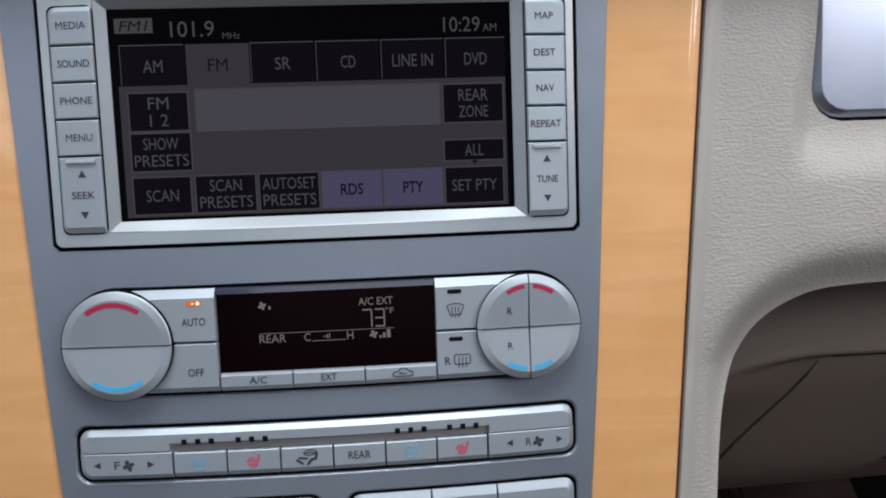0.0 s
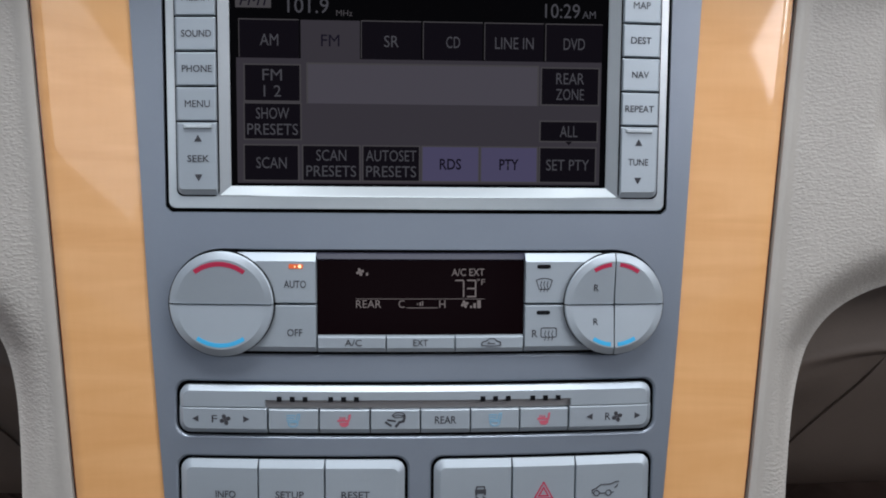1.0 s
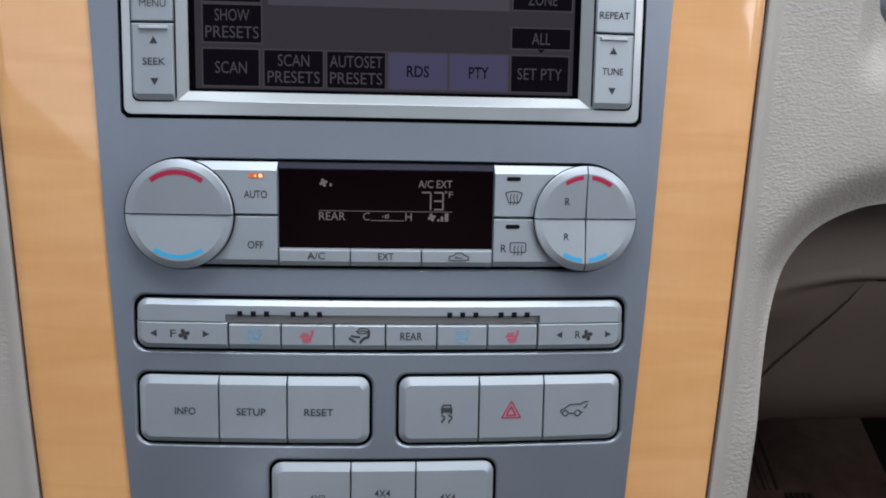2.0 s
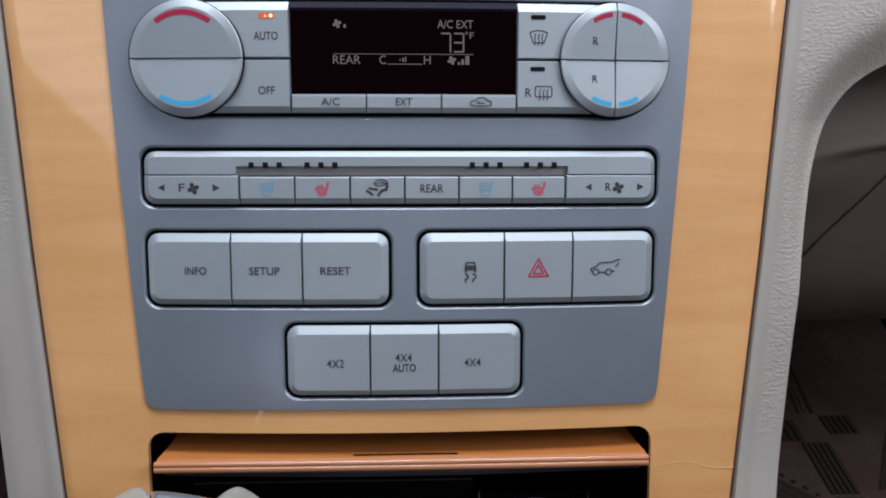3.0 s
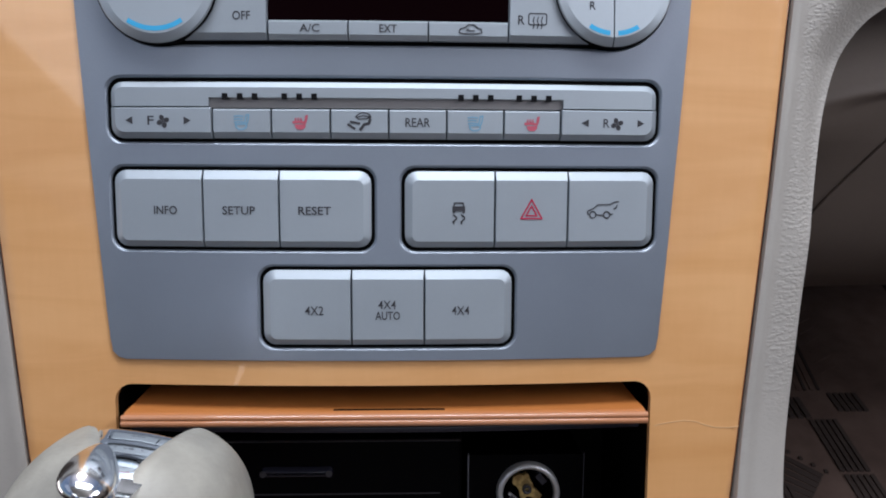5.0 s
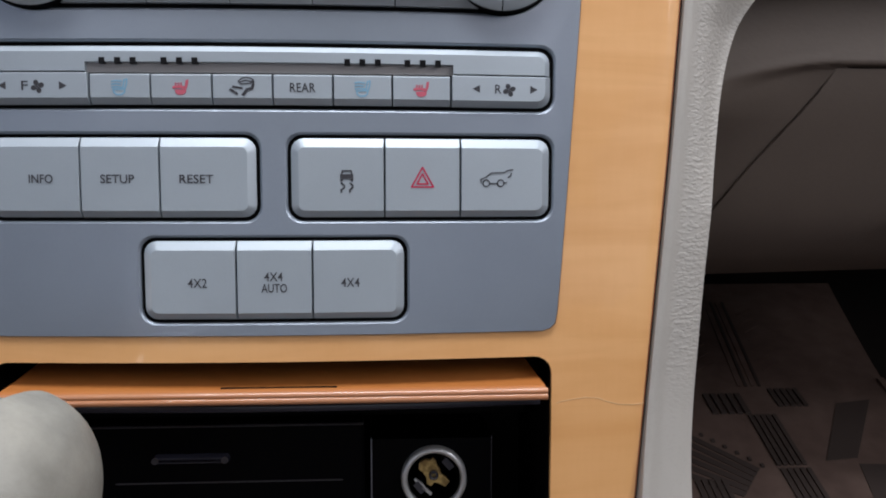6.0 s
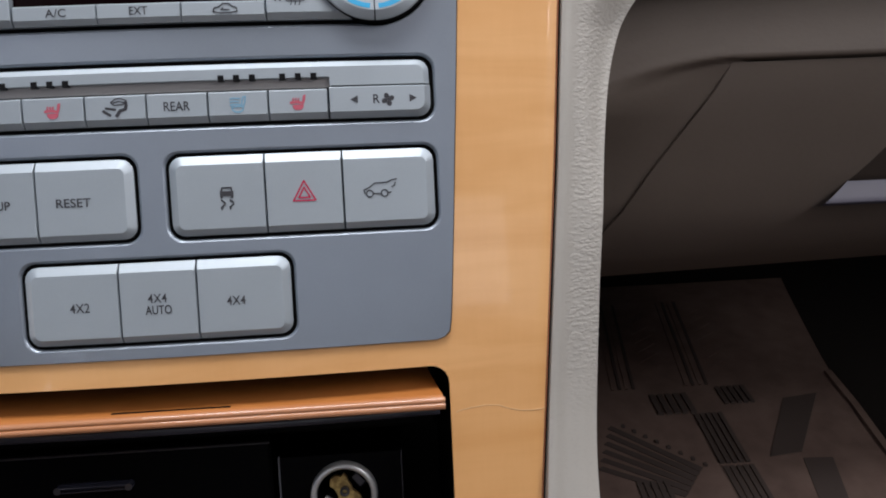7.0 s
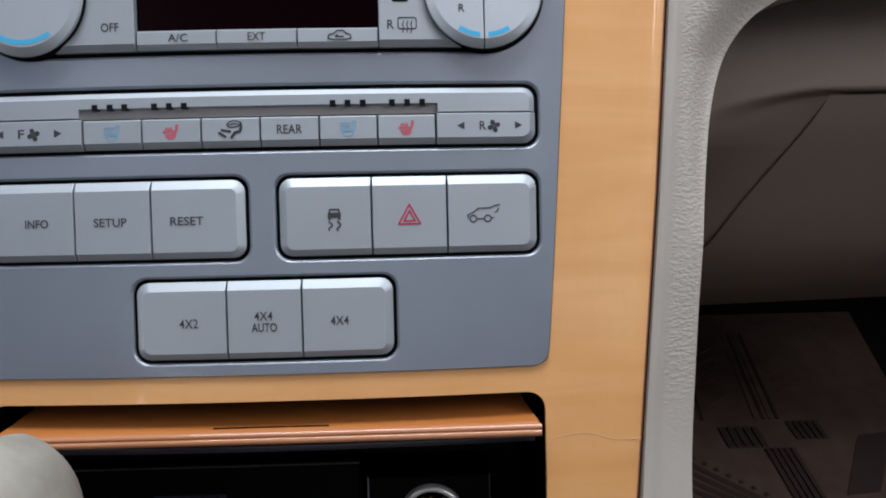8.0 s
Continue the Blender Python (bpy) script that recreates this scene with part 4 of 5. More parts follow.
DIV = (-59.0, -39.0, -19.0, 0.75, 20.5, 40.1, 59.8)
for i in range(6):
    a, b = DIV[i] + 0.18, DIV[i + 1] - 0.18
    key = part("seat_key", pad(a, b, z0 + 0.1, 69.6, 0.25, BY + 0.3, -0.6, 4, edge=(0.5, 0.15, 1.9, 0.15), round_=0.2), BUTTON, seat_strip, smooth=22)
    cx = (a + b) / 2
    y = BY + 0.3
    if i in (0, 4):
        icon("cooled_seat_symbol", seat_symbol(cx, 65.0, True), y, SEAT_BLUE, key)
    elif i in (1, 5):
        icon("heated_seat_symbol", seat_symbol(cx, 65.0, False), y, SEAT_RED, key)
    elif i == 3:
        legend("REAR", cx, 65.1, 3.0, 8.4, y, INK, key, 0.006)
    else:
        man = stroke([(cx + 3.6, 66.0), (cx + 3.2, 64.7), (cx + 1.6, 64.3), (cx + 0.3, 62.6)], 1.0) + [disc(cx + 3.5, 66.8, 0.6, 8)]
        man += stroke([(cx - 3.0, 65.2), (cx, 64.7)], 0.75) + stroke([(cx - 3.8, 64.3), (cx - 1.7, 62.9)], 0.85)
        man += stroke([(cx - 1.25, 67.0), (cx, 68.0), (cx + 1.3, 68.3), (cx + 2.7, 68.0), (cx + 3.7, 67.5), (cx + 2.6, 66.3), (cx - 0.3, 66.1)], 0.34, True)
        man += stroke([(cx - 0.6, 66.8), (cx + 1.2, 67.3), (cx + 2.9, 66.9)], 0.34)
        icon("air_direction_symbol", man, y, INK, key)


# ---- three banks of push buttons ----
PY = -2.3
def bank(name, b, divs, label):
    top_ = thing(name, ((b[0] + b[1]) / 2, 6, b[2]), label, "button bank", "push button banks")
    xs = [b[0], *divs, b[1]]
    keys = []
    for i in range(3):
        l, rr = i == 0, i == 2
        r = (4.2 if l else 0.25, 4.2 if rr else 0.25, 4.2 if rr else 0.25, 4.2 if l else 0.25)
        e = (2.7, 2.3 if rr else 0.15, 1.9, 2.3 if l else 0.15)
        keys.append(part("push_button", pad(xs[i] + (0 if l else 0.2), xs[i + 1] - (0 if rr else 0.2), b[2], b[3], r, PY, -0.5, 4, edge=e, round_=0.35), BUTTON, top_, smooth=22))
    return keys


k = bank("info_button_bank", BANKS[0], (-63.1, -36.9), "silver bank of INFO, SETUP and RESET push buttons")
for key, word, cx, w in ((k[0], "INFO", -76.0, 8.0), (k[1], "SETUP", -50.7, 11.2), (k[2], "RESET", -24.7, 11.2)):
    legend(word, cx, 35.0, 2.9, w, PY, INK, key, 0.010)
k = bank("hazard_button_bank", BANKS[1], (37.4, 63.1), "silver bank of traction, hazard and tailgate push buttons")
cx, cz = 24.8, 34.6
skid = [[(cx - 1.9, cz + 0.6), (cx - 1.5, cz + 3.2), (cx + 1.5, cz + 3.2), (cx + 1.9, cz + 0.6)]]
skid = stroke(skid[0], 0.5, True) + [[(cx - 2.2, cz + 2.1), (cx + 2.2, cz + 2.1), (cx + 2.2, cz + 0.4), (cx - 2.2, cz + 0.4)]] + [box_poly(cx - 2.1, cx - 1.3, cz - 0.3, cz + 0.5), box_poly(cx + 1.3, cx + 2.1, cz - 0.3, cz + 0.5)]
for s in (-1.3, 1.5):
    skid += stroke([(cx + s - 0.5, cz - 0.9), (cx + s + 0.5, cz - 1.7), (cx + s + 0.5, cz - 2.4), (cx + s - 0.6, cz - 3.2), (cx + s - 0.5, cz - 3.9)], 0.5)
icon("traction_symbol", skid, PY, INK, k[0])
cx, cz = 50.2, 35.1
icon("hazard_triangle", stroke([(cx - 3.7, cz - 2.7), (cx + 3.7, cz - 2.7), (cx, cz + 3.9)], 0.5, True) + stroke([(cx - 1.9, cz - 1.7), (cx + 1.9, cz - 1.7), (cx, cz + 1.7)], 0.5, True), PY, RED_INK, k[1])
cx, cz = 75.6, 35.2
car = stroke([(cx - 5.3, cz - 1.4), (cx - 5.5, cz - 0.2), (cx - 3.6, cz + 0.6), (cx - 1.9, cz + 2.0), (cx + 2.4, cz + 2.1), (cx + 4.0, cz + 2.9), (cx + 5.6, cz + 3.1)], 0.42)
car += stroke([(cx + 5.1, cz + 1.9), (cx + 4.8, cz + 1.0), (cx + 3.9, cz + 0.5)], 0.42) + stroke([(cx + 2.6, cz - 1.5), (cx + 3.5, cz - 1.2)], 0.4) + stroke([(cx - 2.4, cz - 1.6), (cx + 0.2, cz - 1.6)], 0.4)
car += stroke(disc(cx - 3.6, cz - 1.5, 1.15, 10), 0.38, True) + stroke(disc(cx + 1.4, cz - 1.5, 1.15, 10), 0.38, True)
icon("tailgate_symbol", car, PY, INK, k[2])
k = bank("drive_button_bank", BANKS[2], (-12.4, 13.0), "silver bank of 4X2, 4X4 AUTO and 4X4 push buttons")
legend("4X2", -25.3, 0.2, 3.1, 6.4, PY, INK, k[0], 0.004)
legend("4X4", 0.0, 2.3, 3.0, 6.2, PY, INK, k[1], 0.004)
legend("AUTO", 0.2, -1.6, 3.0, 8.6, PY, INK, k[1], 0.010)
legend("4X4", 25.7, 0.2, 3.1, 6.2, PY, INK, k[2], 0.004)

# ---- open storage bin under the plate ----
bin_ = thing("storage_bin", (0, 20, -118), "black storage bin under a half-open wooden flap", "storage bin")
bm = bmesh.new()
rings = [[bm.verts.new((x, y, z)) for x, z in rounded(-98.3 + g, 97.0 - g, -119 + g, -26.6 - g, 7, 6)] for y, g in ((2.9, 0.2), (60, 3.0), (62, 1.0), (2.9, -2.0))]
for a, b in ((0, 1), (2, 3), (3, 0)):
    for i in range(len(rings[0])):
        j = (i + 1) % len(rings[0])
        bm.faces.new((rings[a][i], rings[a][j], rings[b][j], rings[b][i]))
bm.faces.new(rings[1])
bm.faces.new(rings[2])
part("liner", crown(bm), BLACK, bin_, smooth=40)


def loft(rows):
    """A skin through rows of points."""
    bm = bmesh.new()
    vs = [[bm.verts.new(p) for p in row] for row in rows]
    for a, b in zip(vs, vs[1:]):
        for i in range(len(a) - 1):
            bm.faces.new((a[i], a[i + 1], b[i + 1], b[i]))
    return bm


def bar(profile, half, narrow=0.0, n=24, centre=0.0):
    """A solid of constant profile (y, z) from side to side, narrowing towards the back, its ends closed."""
    bm = bmesh.new()
    cols = []
    lo = min(p[0] for p in profile)
    for i in range(n + 1):
        s = -1 + 2 * i / n
        col = []
        for y, z in profile:
            x = s * (half - narrow * (y - lo))
            col.append(bm.verts.new((x + centre, y, z)))
        cols.append(col)
    m = len(profile)
    for a, b in zip(cols, cols[1:]):
        for k_ in range(m):
            bm.faces.new((a[k_], a[(k_ + 1) % m], b[(k_ + 1) % m], b[k_]))
    bm.faces.new(cols[0])
    bm.faces.new(list(reversed(cols[-1])))
    return bm


def flap_bend(bm):
    """The flap bends less than the plate above it."""
    for q in bm.verts:
        q.co.y += 0.2 * bow(q.co.x)
    return bm


flap_profile = [(50, -28.7), (30, -30.2), (20, -32.0), (13, -34.2), (8.5, -35.6), (5, -36.4), (2.2, -37.0), (0.8, -37.7), (-0.5, -38.8), (-0.9, -40.1), (-0.5, -41.1), (0.8, -41.7), (4, -41.5), (14, -38.9), (24, -37.0), (50, -34.0)]
flap = part("flap", flap_bend(bar(flap_profile, 94.0, 0.22)), WOOD_FLAP, bin_, "lacquered maple roll-back flap, half open", smooth=50)
beads = arc(0.1, -39.0, 1.15, 75, 235, 9) + arc(0.1, -40.9, 1.35, 135, 280, 9) + [(1.6, -41.7), (1.6, -38.4)]
part("flap_edge", flap_bend(bar(beads, 94.2, 0.0)), FLAP_LIP, flap, "rosy lacquered double bead along the front edge", smooth=60)
part("finger_groove", bar([(2.0, -37.12), (2.2, -36.92), (3.0, -36.76), (3.1, -37.3)], 20.0, 0.0, 4, 0.5), BLACK, flap, "dark finger groove in the flap")
part("lower_rail", crown(bar([(1.8, -43.0), (1.4, -43.6), (1.6, -45.2), (3.0, -45.8), (20, -44.0), (20, -42.5)], 92.5, 0.05)), RAIL, bin_, "glossy black rail under the flap", smooth=50)
drawer = part("drawer_front", pad(-90, 28.5, -112, -57.6, 1.2, 29.5, 30.5, 50, edge=(0.8, 0.8, 0.8, 0.8), curved=False), GLOSS_BLACK, bin_, "black ashtray drawer front", smooth=40)
# thin pale strips imitate highlights on the drawer front
part("drawer_line", slab([(box_poly(-66, 20, -80.9, -80.6), 29.2), (box_poly(-66, 20, -81.1, -80.4), 29.6)], False), GLINT, drawer)
part("drawer_lip", slab([(box_poly(-88, 28.2, -58.8, -58.5), 28.9), (box_poly(-88, 28.2, -59.2, -58.2), 29.6)], False), GLINT, drawer, "highlight painted along the drawer's upper edge")
pull = part("pull", pad(-51.6, -22.8, -73.0, -69.2, 1.6, 26.5, 28.5, 31, edge=(0.9, 0.9, 0.9, 0.9), curved=False), PULL, drawer, "small dark pull bar", smooth=40)
for x_ in (-50.2, -24.2):
    part("pull_end", prism([disc(x_, -71.1, 1.3, 12)], 26.5, 0.25, False), GLINT, pull, "small pale disc on the pull's end")
for x_, mat_e in ((31.2, SILVER_TRIM), (77.9, SMOKED)):
    part("panel_edge", slab([(box_poly(x_ - 0.12, x_ + 0.12, -112, -64.6), 29.3), (box_poly(x_ - 0.3, x_ + 0.3, -112, -64.4), 30.2)], False), mat_e, bin_, "thin glinting edge of the socket panel")
part("upper_shelf", pad(-92, 92, -57.0, -49.5, 0.6, 34.0, 35, 55, edge=(0.6, 0.6, 0.6, 0.6), curved=False), BLACK, bin_)
part("socket_panel", sheet(rounded(30.6, 78.2, -112, -65.2, 1.2, 4), [disc(55.4, -80.7, 11.6, 32)], 30.0, 58, edge=0.6, segments=2, step=60.0, curved=False), GLOSS_BLACK, bin_, "black panel round the power socket", smooth=40)

# ---- 12 volt socket ----
SX, SZ = 55.4, -80.7
socket = thing("power_socket", (SX, 29, SZ - 12), "nickel-ringed power socket with brass contacts", "power socket")


part("ring", tube(SX, SZ, [(12.9, 31), (12.8, 28.0), (12.5, 27.0), (11.7, 26.5), (10.9, 26.7), (10.4, 27.4), (10.2, 30.5)]), BRUSHED, socket, "dull nickel rim", smooth=50)
bm = tube(SX, SZ, [(10.0, 28.2), (9.8, 57)])
bm.faces.new(bm.verts[-32:])
part("barrel", bm, BLACK, socket, smooth=50)
LOBES = ((0, 3.0), (35, 3.2), (62, 3.4), (80, 5.4), (92, 6.6), (104, 5.6), (118, 6.9), (140, 7.2), (160, 6.2), (172, 4.0), (205, 3.2), (235, 4.6), (258, 5.0), (275, 3.4), (296, 4.2), (312, 7.0), (334, 7.2), (346, 4.8))
contact = part("contact", prism([[(SX + q_ * math.cos(radians(a_)), SZ + q_ * math.sin(radians(a_))) for a_, q_ in LOBES]], 35, 2.0, False), BRASS, socket, "brass spring contact")
part("pin", tube(SX, SZ, [(1.9, 34), (1.9, 31.2), (1.5, 30.8), (1.0, 31.0), (0.9, 32.6)], 14), SMOKED, contact, "dark hollow centre pin", smooth=50)
for k_, (px_, pz_) in enumerate(((-5.6, -3.2), (-4.2, -4.9), (-2.6, -6.2))):
    part("leaf_spring", prism(stroke([(SX + px_ - 1.6, SZ + pz_ + 1.5), (SX + px_ + 1.5, SZ + pz_ - 1.2)], 0.9), 33.0, 1.4 + 0.3 * k_, False), BRUSHED, socket, "bent bright leaf of the side spring")
for a in (40, 220):
    ca, sa = math.cos(radians(a)), math.sin(radians(a))
    part("side_spring", slab([([(SX + 6.0 * ca - 2.4 * sa * q, SZ + 6.0 * sa + 2.4 * ca * q) for q in (-1, 1)] + [(SX + 8.6 * ca + 2.4 * sa * q, SZ + 8.6 * sa - 2.4 * ca * q) for q in (-1, 1)], 31), ([(SX + 6.4 * ca - 2.4 * sa * q, SZ + 6.4 * sa + 2.4 * ca * q) for q in (-1, 1)] + [(SX + 8.8 * ca + 2.4 * sa * q, SZ + 8.8 * sa - 2.4 * ca * q) for q in (-1, 1)], 56)], False), SMOKED, socket)

# ---- gear lever ----
lever = thing("gear_lever", (-63.5, -70, -150), "chrome gear lever knob with grey-green leather side pads", "gear lever")
GC = Vector((-62.6, -79.1, -48.3))
TILT_Y = Matrix.Rotation(radians(14), 4, "Y") @ Matrix.Scale(0.964, 4)


SLANT = 0.20


def egg(rx, ry, rz, cut=None, power=2.3, turn=0.0):
    bm = bmesh.new()
    bmesh.ops.create_uvsphere(bm, u_segments=64, v_segments=48, radius=1.0)
    for q in bm.verts:
        n_ = (abs(q.co.x) ** power + abs(q.co.y) ** power + abs(q.co.z) ** power) ** (1 / power)
        q.co = Vector((q.co.x / n_ * rx, q.co.y / n_ * ry, q.co.z / n_ * rz))
    if cut is not None:
        sign, at = cut
        bmesh.ops.bisect_plane(bm, geom=bm.verts[:] + bm.edges[:] + bm.faces[:], plane_co=(at, 0, 0), plane_no=(-sign, sign * turn, sign * SLANT), clear_outer=True)
        bmesh.ops.holes_fill(bm, edges=[e for e in bm.edges if e.is_boundary])
        for q in bm.verts:
            # the pad's rim tucks in towards the chrome
            d_ = abs(q.co.x - at - SLANT * q.co.z - turn * q.co.y)
            if d_ < 3.0:
                k_ = 1 - 0.045 * (1 - d_ / 3.0) ** 2
                q.co.y *= k_
                q.co.z *= k_
    for q in bm.verts:
        q.co = TILT_Y @ q.co + GC
    return bm


part("pad", egg(32.8, 31, 34.7, (-1, -21.0), 2.5, -0.40), LEATHER, lever, "grey-green grained leather pad", smooth=50)
part("pad", egg(30.4, 31, 36.0, (1, -3.4), 2.5, 0.18), LEATHER, lever, "grey-green grained leather pad", smooth=50)
part("core", egg(22.0, 23.0, 32.0), CHROME, lever, "chrome body between the pads", smooth=60)


def band_z(u, s):
    """The chrome top plate: gently domed, curling down towards the dashboard."""
    return 34.2 - u * u / 190 - (max(0.0, -14 - u) ** 2) / 24 - (0.05 * s + 0.0065 * s * s if s > 0 else s * s / 12)


band = bmesh.new()
loops = []
for k_ in range(33):
    s_ = -13 + 58 * k_ / 32
    left_ = min(-6.0, -17.0 + 0.40 * s_)
    right_ = max(-1.0, 5.5 - 0.18 * s_)
    us = [left_ + (right_ - left_) * j_ / 24 for j_ in range(25)]
    line = [(u + 0.2 * (band_z(0, s_) - 20), -s_, band_z(u, s_)) for u in us] + [(us[-1] + 1, -s_, band_z(0, s_) - 14), (us[0] - 1, -s_, band_z(0, s_) - 14)]
    loops.append([band.verts.new(TILT_Y @ Vector(p) + GC) for p in line])
for p, q in zip(loops, loops[1:]):
    for j_ in range(len(p)):
        band.faces.new((p[j_], p[(j_ + 1) % len(p)], q[(j_ + 1) % len(p)], q[j_]))
band.faces.new(loops[0])
band.faces.new(list(reversed(loops[-1])))
part("chrome_band", band, CHROME, lever, "polished chrome centre band", smooth=60)
thumb = bmesh.new()
bmesh.ops.create_uvsphere(thumb, u_segments=40, v_segments=24, radius=1.0)
for q in thumb.verts:
    q.co = TILT_Y @ Vector((-8.0 + 6.3 * q.co.x * (1 - 0.42 * q.co.y) - 2.0 * q.co.y, -19.0 + 12.0 * q.co.y, band_z(-7, 19) - 0.4 + 5.0 * q.co.z + 0.04 * 12.0 * q.co.y)) + GC
part("release_button", thumb, SATIN_CHROME, lever, "bulging chrome release button", smooth=60)
stem = bmesh.new()
bmesh.ops.create_cone(stem, cap_ends=True, segments=24, radius1=9, radius2=7, depth=70)
for q in stem.verts:
    q.co += Vector((-61.5, -79, -115))
part("stem", stem, CHROME, lever, smooth=50)

# ---- glove box and the panels beside it ----
DOOR = ((45.4, 80.6, 219.6), (48.5, 70.8, 214.1), (52.5, 61.7, 207.5), (57.5, 51.7, 200.2), (64.5, 37.8, 190.8), (72.5, 21.4, 180.5), (82, 10.3, 172.0), (95, 0.6, 164.3), (107, -4.6, 158.6), (117, -7.7, 154.7), (121, -10.8, 154.8), (140, -12.0, 155.4))


def glove_side(sign, name, label, category):
    g = thing(name, (sign * 300, 120, -17), label, category)
    cols = [q / 16 for q in range(17)]
    rows = [[(sign * (xl + (440 - xl) * c), y, z + 0.022 * (xl + (440 - xl) * c - 260) * (1 if y > 90 else 0.2)) for c in cols] for y, z, xl in DOOR]
    rows = [[(row[0][0] + sign * 0.4, row[0][1] + 4, row[0][2]), (row[0][0] + sign * 0.1, row[0][1] + 0.7, row[0][2])] + [(row[0][0] + sign * 0.7, row[0][1], row[0][2])] + row[1:] for row in rows]
    back = [[(x, y + 9, z - 3) for x, y, z in row] for row in rows]
    door = part("door", loft([back[0]] + rows + [[(x, y + 3, z + 6) for x, y, z in rows[-1]]]), TAUPE, g, smooth=60)
    top_rows = [(41.5, 175), (43.0, 140), (44.0, 115), (44.2, 97), (43.4, 87.2), (42.6, 83.8), (42.9, 82.2), (44.0, 81.4), (48, 81.1), (64, 81.1)]
    part("upper_panel", loft([[(sign * x, y, z) for x in [216 + 224 * k_ / 28 for k_ in range(29)]] for y, z in top_rows]), TAUPE, g, smooth=60)

    def run(points, at):
        """The value of a line of (height, value), falling, at a height."""
        for (za, va), (zb, vb) in zip(points, points[1:]):
            if at >= zb:
                return va + (vb - va) * min(1.0, max(0.0, (za - at) / (za - zb)))
        return points[-1][1]

    upper_y = [(z, y) for y, z in top_rows[:7]]
    lower_y = [(88, 43.0), (83, 43.2), (80.5, 44.0)] + [(z, y) for y, z, _x in DOOR[1:]]
    limit = [(83.5, 216.0), (80.0, 227.0)] + [(z, xl + 8) for _y, z, xl in DOOR[1:]]
    heights = [175, 150, 130, 115, 107, 101, 97, 94, 92] + [90 - 0.8 * k_ for k_ in range(38)] + [56, 52, 47, 42, 38, 32, 26, 21, 15, 10, 5, 0.6, -2, -4.6, -7.7, -10.8, -12]
    grid = []
    for z in heights:
        row = []
        for k_ in range(33):
            c = k_ / 32
            x = 120 + (run(limit, z) - 120) * c
            crease_z = 81.4 - 9.6 * max(0.0, (218 - x) / 47) ** 1.5
            grip = max(0.0, min(1.0, (x - 168) / 44))
            half_w = 0.5 + 6 * (1 - grip) ** 1.5
            t = max(0.0, min(1.0, (z - crease_z + half_w) / (2 * half_w)))
            t = t * t * (3 - 2 * t)
            low_y = run(lower_y, z) + 1.6 + 4.8 * (1 - c) ** 2
            top_y = run(upper_y, z + 81.4 - crease_z)
            low_y += (top_y - low_y) * 0.9 * (1 - grip) * math.exp(-((z - crease_z) / 16) ** 2)
            row.append((sign * x, low_y + (top_y - low_y) * t, z))
        grid.append(row)
    part("cheek", loft(grid), TAUPE, g, "plain cheek with a crease that fades out beside the door", smooth=60)
    return g, door


glove, gdoor = glove_side(1, "glove_box", "closed taupe glove box under the dashboard arch", "glove box")
knee, _ = glove_side(-1, "knee_panel", "taupe knee panel under the driver's side arch", "knee panel")


def door_y(z):
    """The glove box door's depth at a height."""
    for (ya, za, _a), (yb, zb, _b) in zip(DOOR, DOOR[1:]):
        if zb <= z <= za:
            return ya + (yb - ya) * (za - z) / (za - zb)
    return DOOR[0][0]


def on_door(spans, proud):
    rows_ = [[(x0_ + (x1_ - x0_) * k_ / 5, door_y(z_) - proud, z_) for k_ in range(6)] for z_, x0_, x1_ in spans]
    rows_ = [[(p[0], p[1] + proud + 1, p[2] + 0.2) for p in rows_[0]]] + rows_ + [[(p[0], p[1] + proud + 1, p[2] - 0.2) for p in rows_[-1]]]
    rows_ = [[(r_[0][0] - 0.3, r_[0][1] + proud + 1, r_[0][2])] + r_ for r_ in rows_]
    return loft(rows_)


# no hollow here: a dark patch on the door carries the recess's shade
part("latch_recess", on_door(((44, 295, 327), (38, 290, 327), (33, 285, 327), (30, 281.3, 327)), 0.5), RECESS_BROWN, gdoor, "dark patch painting the shaded recess above the latch", smooth=60)
part("latch", loft([[(x0_ + (331 - x0_) * k_ / 5, door_y(z_) - pr, z_) for k_ in range(6)] for z_, x0_, pr in ((31, 281.9, -1.0), (30.2, 281.3, 0.6), (27, 277.5, 3.2), (23.5, 273.1, 6.0), (21.2, 269.8, 8.0), (20.2, 268.3, 8.4), (19.6, 268.3, 7.0), (19.4, 268.8, -1.0))]), LATCH, gdoor, "dull blue-grey metallic latch paddle", smooth=60)

# ---- floor mat ----
TAN = math.tan(radians(LEAN))


def mat_z(y, h=0.0):
    return (FLOOR + 0.004 - HEIGHT) * 1000 / math.cos(radians(LEAN)) + TAN * y + h


def mat_solid(quad, h0, h1):
    bm_ = bmesh.new()
    a = [bm_.verts.new((x, y, mat_z(y, h1))) for x, y in quad]
    b = [bm_.verts.new((x, y, mat_z(y, h0))) for x, y in quad]
    bm_.faces.new(a)
    bm_.faces.new(list(reversed(b)))
    for i in range(len(a)):
        j = (i + 1) % len(a)
        bm_.faces.new((a[i], b[i], b[j], a[j]))
    return bm_


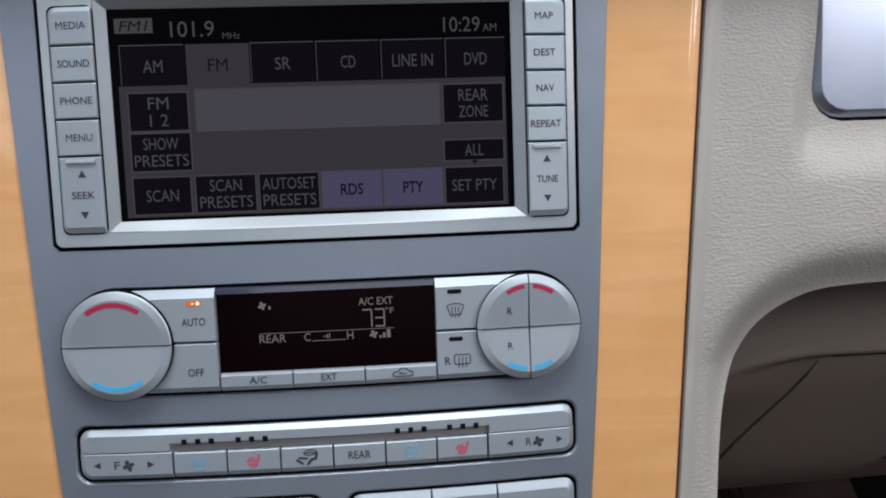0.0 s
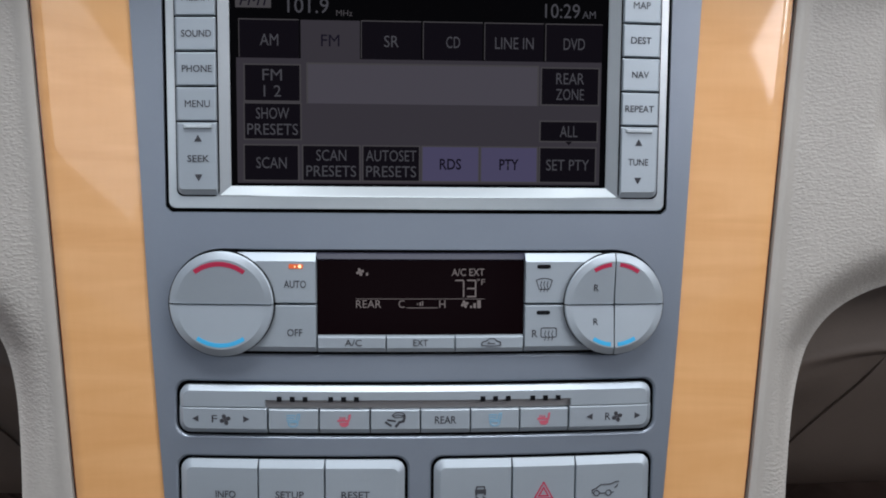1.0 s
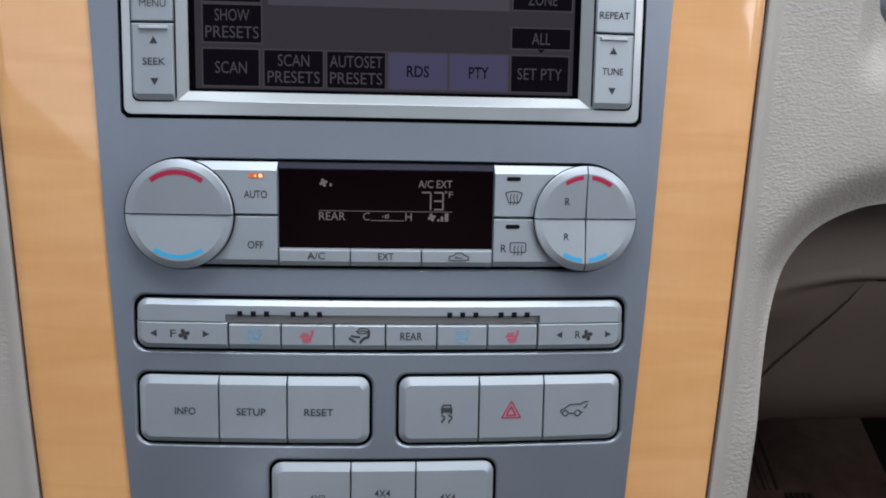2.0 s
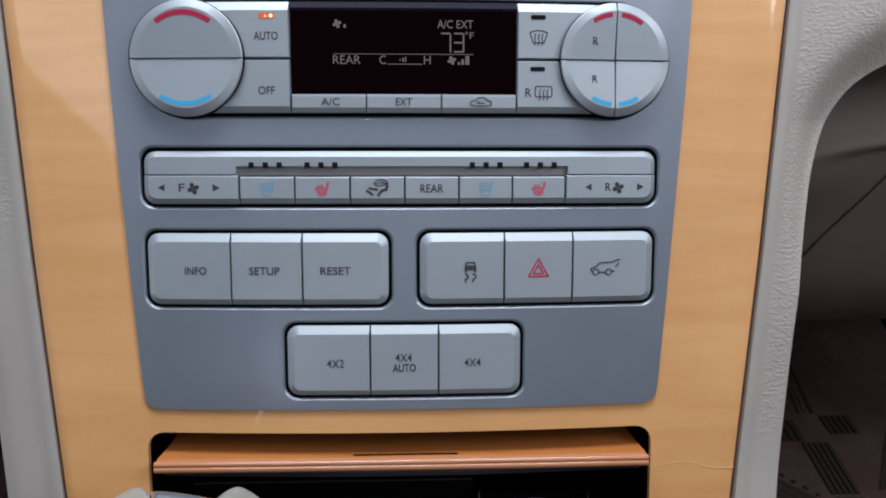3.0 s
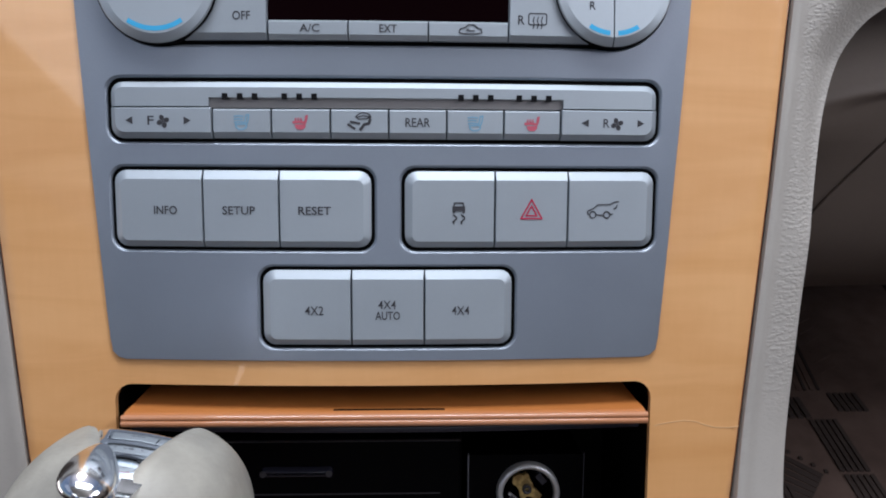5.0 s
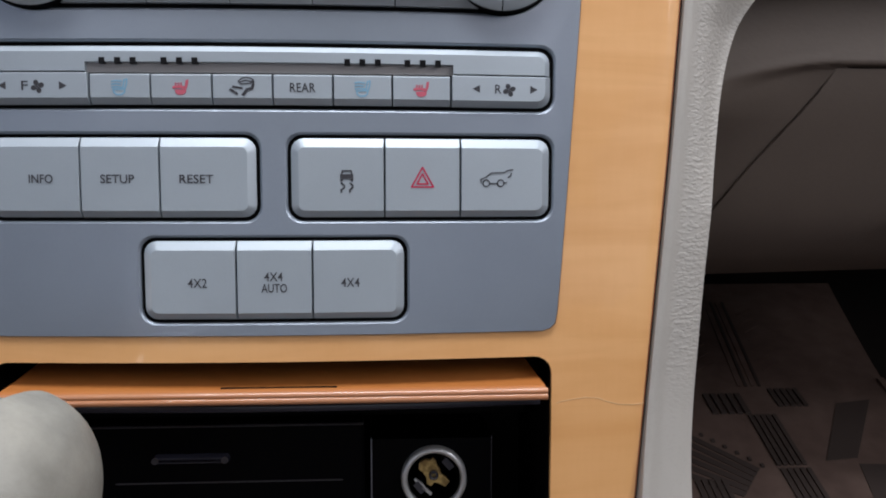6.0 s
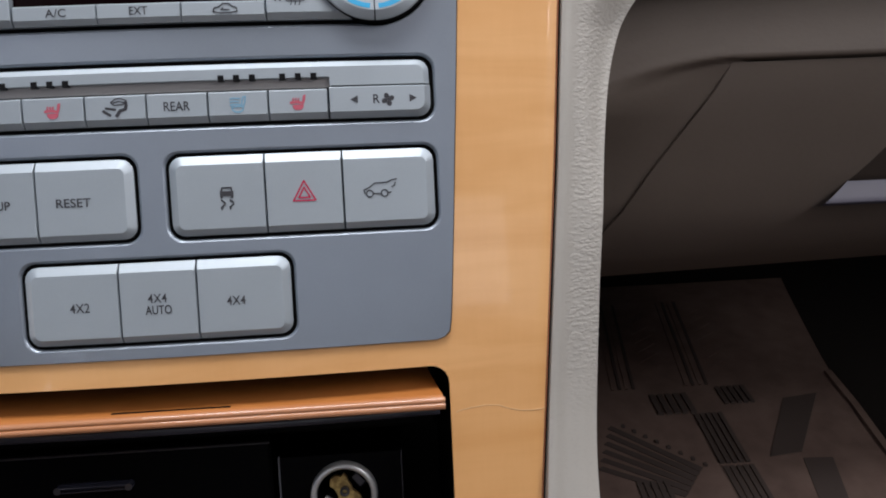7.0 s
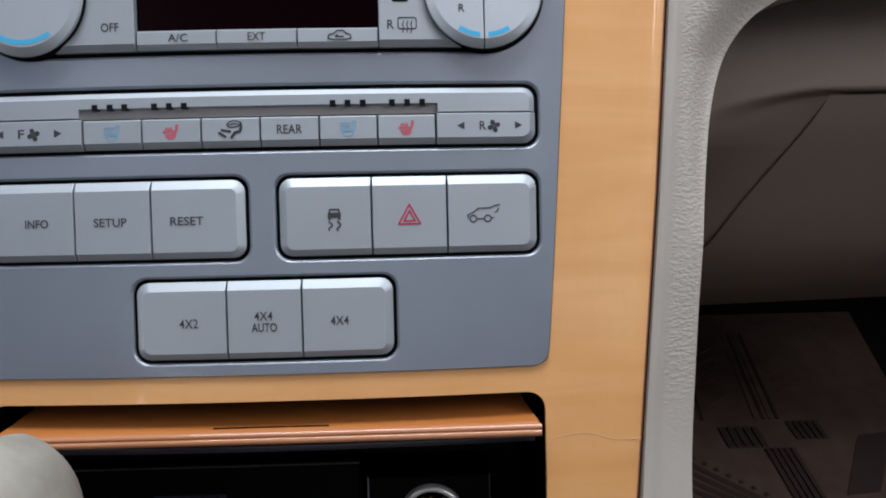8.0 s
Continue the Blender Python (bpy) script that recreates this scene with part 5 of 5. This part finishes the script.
def floor_mat(side):
    """A ribbed mat in one footwell; side is 1 for the passenger, -1 for the driver."""
    def mat_block(quad, h0, h1):
        return mat_solid([(side * x, y) for x, y in quad], h0, h1)

    mat_ = thing("floor_mat", (side * 280, 200, mat_z(200, -4)), "brown rubber floor mat with ribbed blocks on the carpet", "floor mat")
    MAT_EDGE = ((398, 352), (391, 327), (379, 280), (371, 247), (367, 228), (366, 210), (365, 194), (361, 162), (357, 120), (352, 60), (345, -60))
    part("sheet", mat_block([(135, -60), (135, 352), *MAT_EDGE], -4.2, 0), MAT, mat_)
    part("raised_border", mat_block([*MAT_EDGE[4:], *[(x - 4.5, y) for x, y in reversed(MAT_EDGE[4:])]], -0.2, 2.2), MAT, mat_, "low raised border of the mat")

    def ribs(x0, x1, y0, y1, n, skew=0.0, h=1.3):
        w = (x1 - x0) / n
        for i in range(n):
            a = x0 + i * w
            part("rib", mat_block([(a, y0), (a + w * 0.68, y0), (a + w * 0.68 + skew, y1), (a + skew, y1)], -0.2, h), MAT_DARK, mat_)

    ribs(238, 264, 198, 216, 5)
    ribs(283, 304, 204, 220, 5)
    ribs(258, 277, 155, 196, 5, 1.5)
    ribs(257, 276, 108, 152, 5, 1.5)
    ribs(205, 224, 100, 145, 5, 1.0)
    for i in range(6):
        part("diagonal_rib", mat_block([(203 - 3 * i, 189 - 6.4 * i), (206 - 3 * i, 191 - 6.4 * i), (247 - 3 * i, 153 - 3.4 * i), (244 - 3 * i, 150.4 - 3.4 * i)], -0.2, 0.5), MAT_DARK, mat_)
    for i in range(8):
        part("stud", mat_block([(213 + 5.2 * i + dx, 190 - 5.0 * i + dy) for dx, dy in ((-1, -1), (1, -1), (1, 1), (-1, 1))], -0.2, 1.2), MAT_DARK, mat_)
    for cx_ in (216, 265):
        for i in range(4):
            a = cx_ + 4.6 * i
            part("long_rib", mat_block([(a, 224), (a + 2.0, 224), (a + 18, 324), (a + 16, 324)], -0.2, 0.6), MAT_DARK if i % 2 else MAT, mat_)
    for cx_ in (243, 290):
        for i in range(7):
            a = 240 + 11 * i
            part("cross_rib", mat_block([(cx_ + 0.15 * (a - 240), a), (cx_ + 0.15 * (a - 240) + 15, a + 9), (cx_ + 0.15 * (a - 240) + 15, a + 11), (cx_ + 0.15 * (a - 240), a + 2)], -0.2, 0.5), MAT, mat_)
    for quad in ([(289, 158), (309, 160), (346, 209), (322, 206)], [(299, 124), (315, 124), (324, 154), (307, 155)]):
        part("inlay", mat_block(quad, -0.2, 0.5), MAT_DARK, mat_)


for side_ in (1, -1):
    floor_mat(side_)
